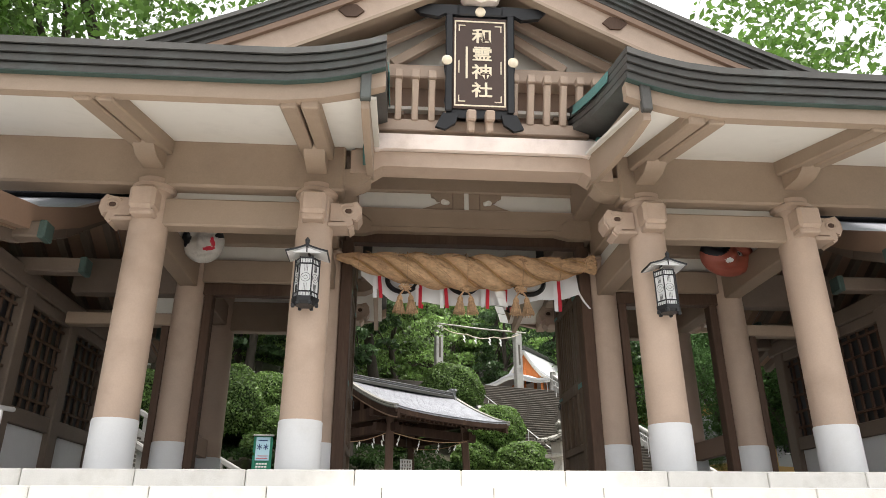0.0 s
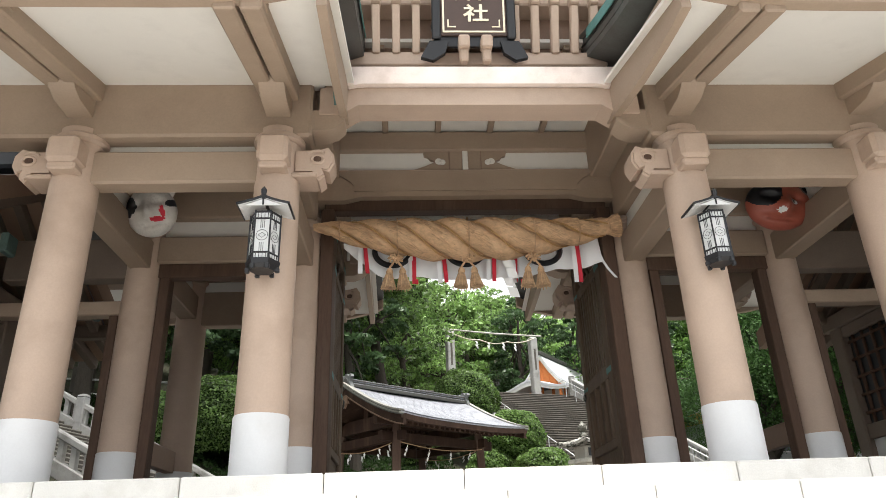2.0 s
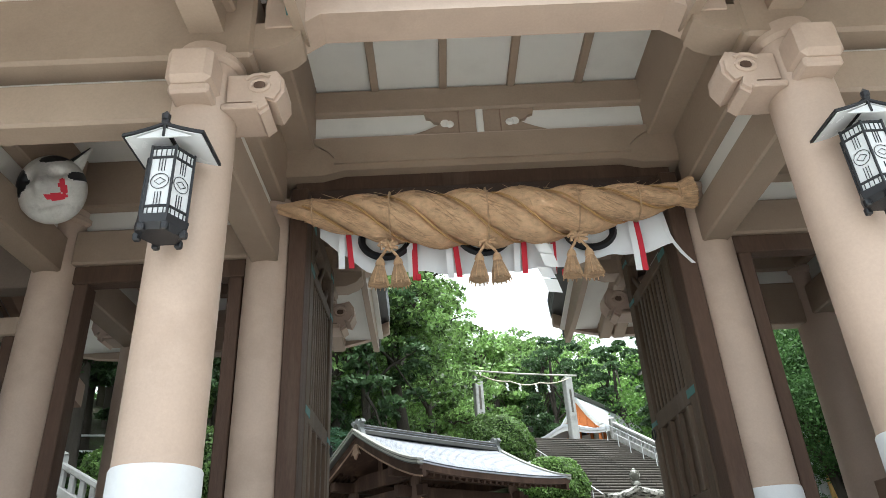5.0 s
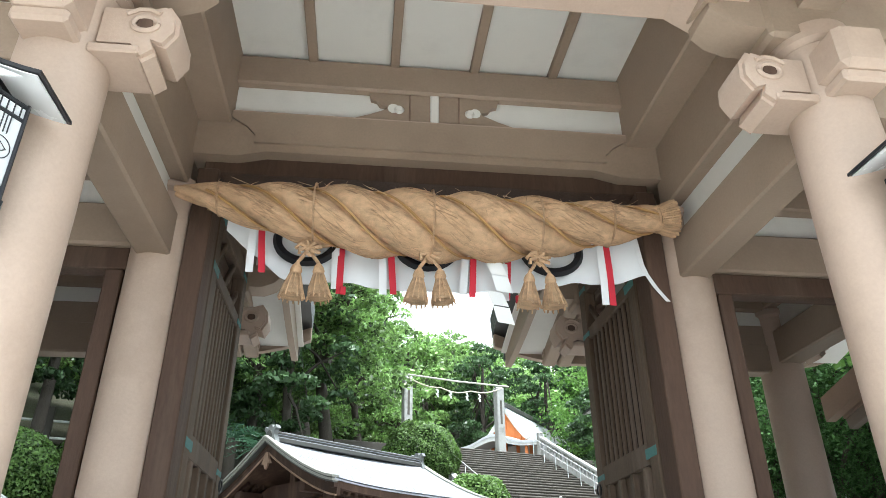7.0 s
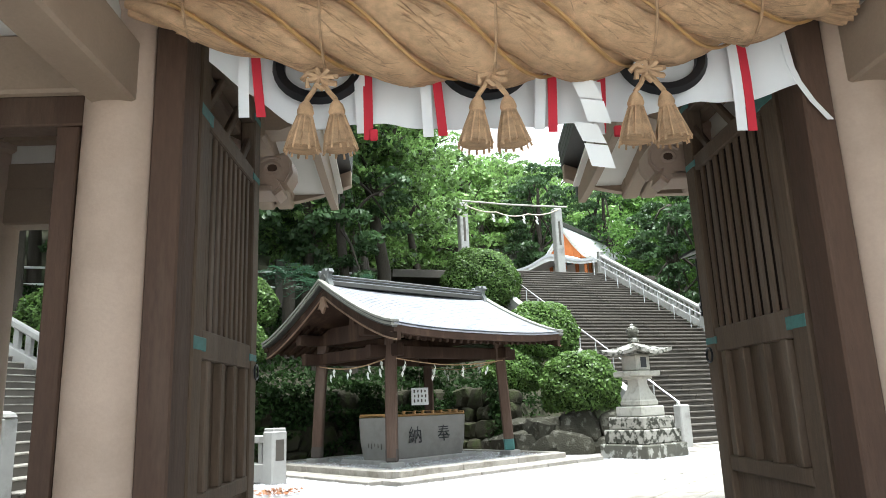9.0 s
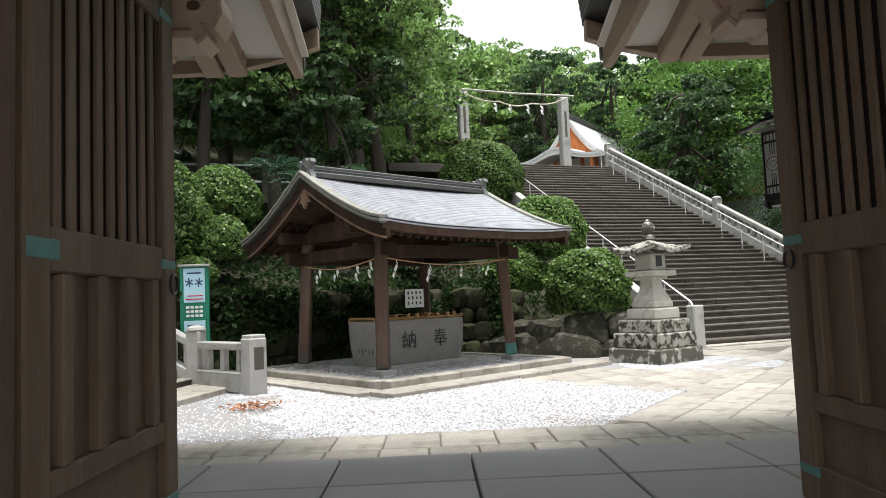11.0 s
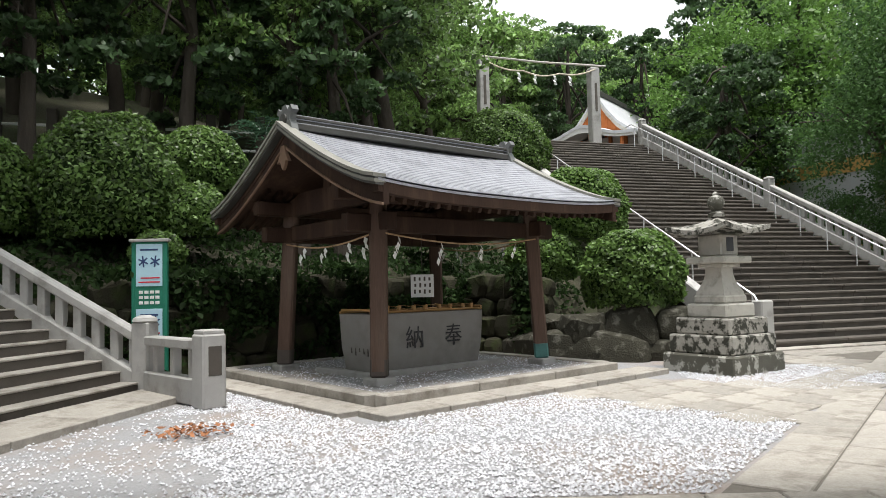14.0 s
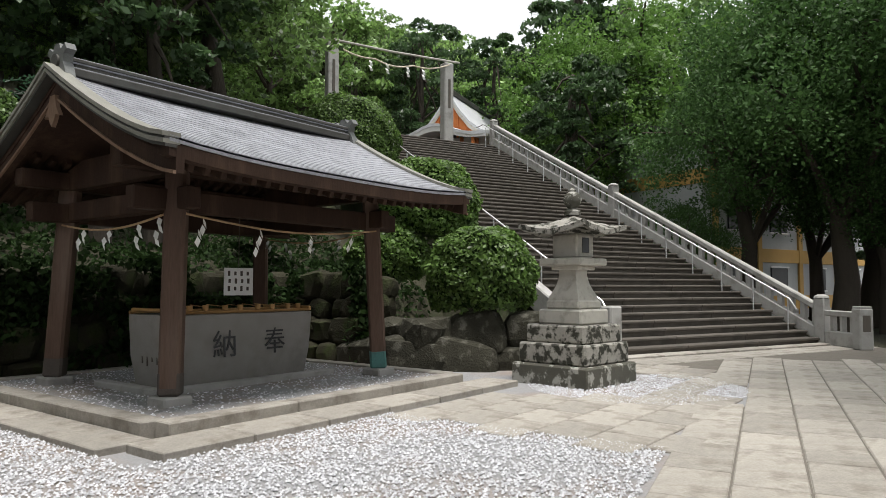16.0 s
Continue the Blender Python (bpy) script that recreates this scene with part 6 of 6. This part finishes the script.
for i, ch in enumerate("和霊神社"):
    words("character", ch, 0.27, GOLD, plq, pose(0.03, -0.034, 1.26 - i * 0.285, 90) @ Matrix.Diagonal((1.12, 0.9, 1, 1)), 0.006, "gilt raised character", 0.018)
part("small_inscription", M().box((-0.19, -0.033, 0.85), (0.03, 0.006, 0.5), 0.001), GOLD, plq)


# ---- carved masks under the side beams ----
def mask(name, x, skin, label, tilt, wide, spots, big=1.0):
    """A carved face: a flattened head with nose, sockets and mouth; spots are coloured ovals (x, z, rx, rz, slot)."""
    bm = bmesh.new()
    bmesh.ops.create_uvsphere(bm, u_segments=120, v_segments=80, radius=0.33)
    for v in bm.verts:
        q = v.co
        q.y *= 0.6
        q.z *= 1.05
        front = q.y < 0
        q.y -= 0.13 * math.exp(-((q.x / 0.07) ** 2 + ((q.z + 0.03) / 0.12) ** 2)) * front
        for sx in (-1, 1):
            q.y += 0.07 * math.exp(-(((q.x - sx * 0.13) / 0.07) ** 2 + ((q.z - 0.09) / 0.05) ** 2)) * front
        q.y += 0.06 * math.exp(-((q.x / 0.15) ** 2 + ((q.z + 0.19) / 0.04) ** 2)) * front
        q.x *= wide
    ear = bmesh.ops.create_cone(bm, cap_ends=True, segments=10, radius1=0.1, radius2=0.015, depth=0.3, matrix=Matrix.Translation((0.3 * wide, 0.05, 0.26)) @ Matrix.Rotation(radians(52), 4, "Y"))
    me = bpy.data.meshes.new(name)
    bm.to_mesh(me)
    bm.free()
    for k in (skin, BLACK, RED, WHITE):
        me.materials.append(k)
    for p in me.polygons:
        p.use_smooth = True
        c = p.center
        for sx_, sz, rx, rz, slot in spots:
            if c.y < 0.12 and ((c.x - sx_) / rx) ** 2 + ((c.z - sz) / rz) ** 2 < 1:
                p.material_index = slot
    ob = new(name, me)
    ob.matrix_world = pose(x, 10.25, 5.72, 18, tilt, 0) @ Matrix.Scale(big, 4)
    return tagged(ob, label, "mask")


mask("white_mask", -2.96, MASKWHITE, "white and black carved mask hanging under a beam", -12, 1.0, ((-0.2, 0.1, 0.05, 0.12, 1), (0.17, -0.05, 0.03, 0.09, 2), (0.3, 0.05, 0.08, 0.05, 1), (-0.26, 0.12, 0.07, 0.17, 1), (0.12, 0.27, 0.14, 0.05, 1), (0.1, -0.14, 0.09, 0.03, 2), (0.36, 0.32, 0.1, 0.08, 1)), 0.97)
mask("red_mask", 5.42, MASKRED, "dark red and black carved mask under a beam", 8, 1.35, ((-0.28, 0.16, 0.24, 0.22, 1), (0.12, 0.04, 0.06, 0.04, 3), (0.12, 0.04, 0.025, 0.03, 1), (-0.05, -0.1, 0.05, 0.04, 3), (0.42, 0.3, 0.2, 0.15, 1)))

# ---- basin fittings, notice and rope of the pavilion ----
for i, ch in enumerate("納奉"):
    words("character", ch, 0.40, BLACK, basin, pose(-0.40 + i * 0.85, -0.556, 0.52, 87), 0.004, "dark carved character")
for k in range(5):
    part("side_inscription", M().box((-1.17, -0.3 + 0.12 * k, 0.5), (0.012, 0.025, 0.45 - 0.06 * (k % 3)), 0.002), STAIR, basin)
part("water", M().box((0, 0, bh - 0.1), (2 * bw * 0.88, 2 * bd * 0.78, 0.02), 0.002), mat("dark_water", (0.02, 0.03, 0.03), 0.05, 0.05, 2, 8, 0.1, spec=0.6), basin)
part("foot_kerb", M().box((0, -0.75, 0.02), (2.8, 0.16, 0.1), 0.015).box((-1.45, 0, 0.02), (0.16, 1.5, 0.1), 0.015), GRANITE, basin)
rack = thing("ladle_rack", pose(SHED.x, SHED.y, SHED.z - 0.05 + bh, 0, 0, SHEDTURN), "bamboo pole rack lying across the basin rim", "rack")
for y in (-0.45, 0.45):
    part("pole", M().tube([(-1.22, y, 0.03), (1.22, y, 0.03)], 0.022, 8), BAMBOO, rack)
for x in (-1.12, 1.12):
    part("pole", M().tube([(x, -0.55, 0.065), (x, 0.55, 0.065)], 0.022, 8), BAMBOO, rack)
lad = thing("water_ladle", Matrix(), "small wooden water ladle on the rack", "ladle", "ladles on the basin")
part("cup", M().lathe([(0.035, 0), (0.042, 0.07), (0.036, 0.068), (0.03, 0.01)], 12), BAMBOO, lad)
part("handle", M().tube([(0.03, 0, 0.05), (0.36, 0, 0.07)], 0.007, 5), BAMBOO, lad)
base4 = pose(SHED.x, SHED.y, SHED.z - 0.05 + bh + 0.055, 0, 0, SHEDTURN)
for i, x in enumerate((-0.9, -0.66, -0.35, -0.1, 0.2, 0.46, 0.75, 0.95)):
    m4 = base4 @ pose(x, -0.47, 0, 0, 0, 90 + (i % 3 - 1) * 8)
    if i == 0:
        lad.matrix_world = m4
    else:
        copy_thing(lad, m4)
note = thing("hanging_notice", pose(SHED.x, SHED.y, SHED.z, 0, 0, SHEDTURN) @ pose(0.1, -0.15, 1.35, 0, 0, -22), "white notice board hanging over the basin", "notice")
part("board", M().box((0, 0, 0), (0.42, 0.02, 0.4), 0.004), WHITE, note)
for k in range(4):
    for j in range(3):
        part("text_bar", M().box((-0.14 + 0.09 * k + 0.01 * (j % 2), -0.012, 0.12 - 0.11 * j), (0.034, 0.004, 0.075 - 0.02 * ((k + j) % 2)), 0.001), STAIR, note)
part("cord", M().tube([(0, 0, 0.2), (0, 0, 0.98)], 0.006, 5), STAIR, note)
sr = thing("paper_rope", pose(*SHED, 0, 0, SHEDTURN), "thin straw rope with white paper streamers round the pavilion", "rope")
for (xa, ya), (xb, yb) in (((-1.66, -1.34), (1.66, -1.34)), ((-1.66, 1.34), (-1.66, -1.34)), ((1.66, -1.34), (1.66, 1.34))):
    pts = [(xa + (xb - xa) * i / 12 - 0.1 * (xa == xb < 0), ya + (yb - ya) * i / 12 - 0.12 * (ya == yb), 2.13 - 0.13 * math.sin(math.pi * i / 12)) for i in range(13)]
    part("cord", M().tube(pts, 0.014, 6), STRAW, sr)
    for i in ((1, 4, 7, 10) if ya == yb else (3, 6, 9, 11)):
        sm = streamer(rng.uniform(0.22, 0.4), rng.uniform(0.06, 0.09))
        T = Matrix.Translation(pts[i]) @ Matrix.Rotation(math.atan2(yb - ya, xb - xa) + 0.3, 4, "Z") @ Matrix.Rotation(radians(rng.uniform(-5, 45)), 4, "Y")
        sm.v = [tuple(T @ Vector(q)) for q in sm.v]
        part("paper_streamer", sm, PAPER, sr)
# firebox openings as black panels that paint their inner shade, and lantern details
part("window_opening", M().box((0, -0.235, 2.15), (0.2, 0.02, 0.24), 0.01), BLACK, lan)
part("window_opening", M().box((0.235, 0, 2.15), (0.02, 0.2, 0.24), 0.01), BLACK, lan)

# ---- green sign by the steps ----
sign = thing("notice_sign", pose(-4.05, 23.62, YARD, 0, 0, 2), "green upright sign with pale blue panels", "sign")
part("board", M().box((0, 0, 1.55), (0.56, 0.06, 1.75), 0.008), GREEN, sign)
part("top_cap", M().box((0, -0.01, 2.44), (0.66, 0.14, 0.05), 0.01), GRANITE, sign)
for x in (-0.27, 0.27):
    part("post", M().box((x, 0, 1.15), (0.06, 0.08, 2.5), 0.008), GREEN, sign)
for z, h in ((2.02, 0.72), (1.0, 0.55)):
    p = part("panel", M().box((0, -0.035, z), (0.44, 0.012, h), 0.004), PALEBLUE, sign, "pale blue panel")
    mk = mat("dark_blue_print", (0.03, 0.06, 0.16), 0.5, 0.1, 8, 60, 0.0)
    for sx in (-1, 1):
        for k in range(6):
            an = k * math.pi / 3 + 0.4 * sx
            part("mark_bar", M().beam((sx * 0.1, -0.043, z + 0.06), (sx * 0.1 + 0.085 * math.cos(an), -0.043, z + 0.06 + 0.1 * math.sin(an)), 0.006, 0.026, 0.001), mk, p)
    part("mark_bar", M().box((0, -0.043, z + h / 2 - 0.1), (0.3, 0.006, 0.03), 0.001), mk, p)
    part("mark_bar", M().box((0.02, -0.043, z - h / 2 + 0.14), (0.32, 0.006, 0.022), 0.001), RED, p)
    part("mark_bar", M().box((0.0, -0.043, z - h / 2 + 0.07), (0.36, 0.006, 0.022), 0.001), RED, p)
for k in range(3):
    for j in range(4):
        part("text_bar", M().box((-0.14 + 0.092 * j, -0.034, 1.56 - 0.09 * k), (0.068, 0.01, 0.052), 0.002), WHITE, sign)

# ---- rail fence high on the left slope ----
rf = thing("rail_fence", pose(-13.5, 31.5, ground_z(-9, 31.5) + 0.4, 0, 0, 16), "weathered post fence with pale rails under trees", "fence")
for k in range(9):
    part("post", M().box((k * 1.5, 0, 0.9), (0.30, 0.3, 1.9), 0.03), STAIR, rf)
for z in (0.75, 1.35):
    part("rail", M().tube([(-0.5, 0, z), (12.6, 0, z)], 0.045, 6), WHITE, rf)

# ---- side wings of the gate ----
for sx in (-1, 1):
    wx = GX + sx * 6.75
    w = thing("gate_wing", pose(wx, GY, FLOOR), "low beige gate wing with dark lattice windows", "building")
    for k, y in enumerate((-2.6, -1.0, 0.6, 2.2)):
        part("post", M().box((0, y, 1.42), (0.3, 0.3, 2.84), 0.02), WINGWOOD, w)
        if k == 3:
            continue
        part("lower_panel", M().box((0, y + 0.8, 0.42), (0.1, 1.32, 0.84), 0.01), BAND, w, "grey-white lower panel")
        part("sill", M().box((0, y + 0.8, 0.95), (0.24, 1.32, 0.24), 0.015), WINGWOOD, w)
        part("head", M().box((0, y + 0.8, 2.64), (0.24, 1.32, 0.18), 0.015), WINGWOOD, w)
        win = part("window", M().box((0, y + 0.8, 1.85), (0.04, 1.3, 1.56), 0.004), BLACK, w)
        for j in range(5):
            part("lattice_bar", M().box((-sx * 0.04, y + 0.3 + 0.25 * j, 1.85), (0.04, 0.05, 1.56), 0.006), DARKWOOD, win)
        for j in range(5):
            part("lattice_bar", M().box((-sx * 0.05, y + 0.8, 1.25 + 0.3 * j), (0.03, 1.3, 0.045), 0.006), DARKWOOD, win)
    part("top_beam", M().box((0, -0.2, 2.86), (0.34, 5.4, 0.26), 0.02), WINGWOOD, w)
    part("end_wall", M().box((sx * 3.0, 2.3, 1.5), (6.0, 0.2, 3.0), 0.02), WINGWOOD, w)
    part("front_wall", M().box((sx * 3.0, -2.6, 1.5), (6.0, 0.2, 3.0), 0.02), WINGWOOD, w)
    wr = [(-3.6, 3.08), (-2.6, 3.32), (-1.4, 3.88), (0.0, 4.75), (1.4, 3.88), (2.6, 3.32), (3.6, 3.08)]
    part("roof", M().sheet(lambda q, x: (x, q[0], q[1]), wr, [-sx * 0.75, sx * 1.0, sx * 6.0][::-sx], 0.2), SHEDROOF, w, "grey copper wing roof", smooth=50)
    # brown soffit instead of plaster, painting in the shade below the roof
    part("soffit", M().sheet(lambda q, x: (x, q[0] * 0.96, q[1] - 0.24), wr, [-sx * 0.65, sx * 6.0][::-sx], 0.05), BROWN, w, smooth=50)
    for k in range(7):
        x = -sx * (0.55 - k * 0.42)
        for (ya, za), (yb, zb) in zip(wr, wr[1:]):
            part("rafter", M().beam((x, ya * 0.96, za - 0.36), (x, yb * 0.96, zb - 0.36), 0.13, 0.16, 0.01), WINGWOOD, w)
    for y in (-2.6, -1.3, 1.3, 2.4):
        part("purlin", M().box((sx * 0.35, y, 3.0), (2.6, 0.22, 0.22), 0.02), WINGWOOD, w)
        part("purlin_cap", M().box((-sx * 0.97, y, 3.0), (0.1, 0.25, 0.25), 0.02), DARKTEAL, w, "green copper purlin cap")
    part("ridge", M().box((sx * 2.6, 0, 4.88), (6.8, 0.5, 0.3), 0.04).box((sx * 2.6, 0, 5.1), (7.0, 0.36, 0.16), 0.03), BLACK, w, "black tiled ridge")
    part("verge", M().plate([(y, z + 0.04) for y, z in wr] + [(y, z - 0.3) for y, z in wr[::-1]], 0.14, "yz", -sx * 0.75), BROWN, w)

# ---- handrail on the front steps ----
fh = thing("metal_handrail", Matrix(), "stainless tubular handrail on the front steps", "handrail")
k = FLOOR / NST / 0.4
part("rail", M().tube([(-4.25, 4.0, 0.95), (-4.25, 4.3, 0.98), (-4.25, 8.0, 0.98 + 3.7 * k), (-4.25, 8.35, 0.98 + 3.75 * k)], 0.028, 10), METAL, fh)
for y in (4.3, 6.2, 8.1):
    part("post", M().tube([(-4.25, y, (y - 4.0) * k - 0.05), (-4.25, y, 0.95 + (y - 4.3) * k)], 0.024, 8), METAL, fh)
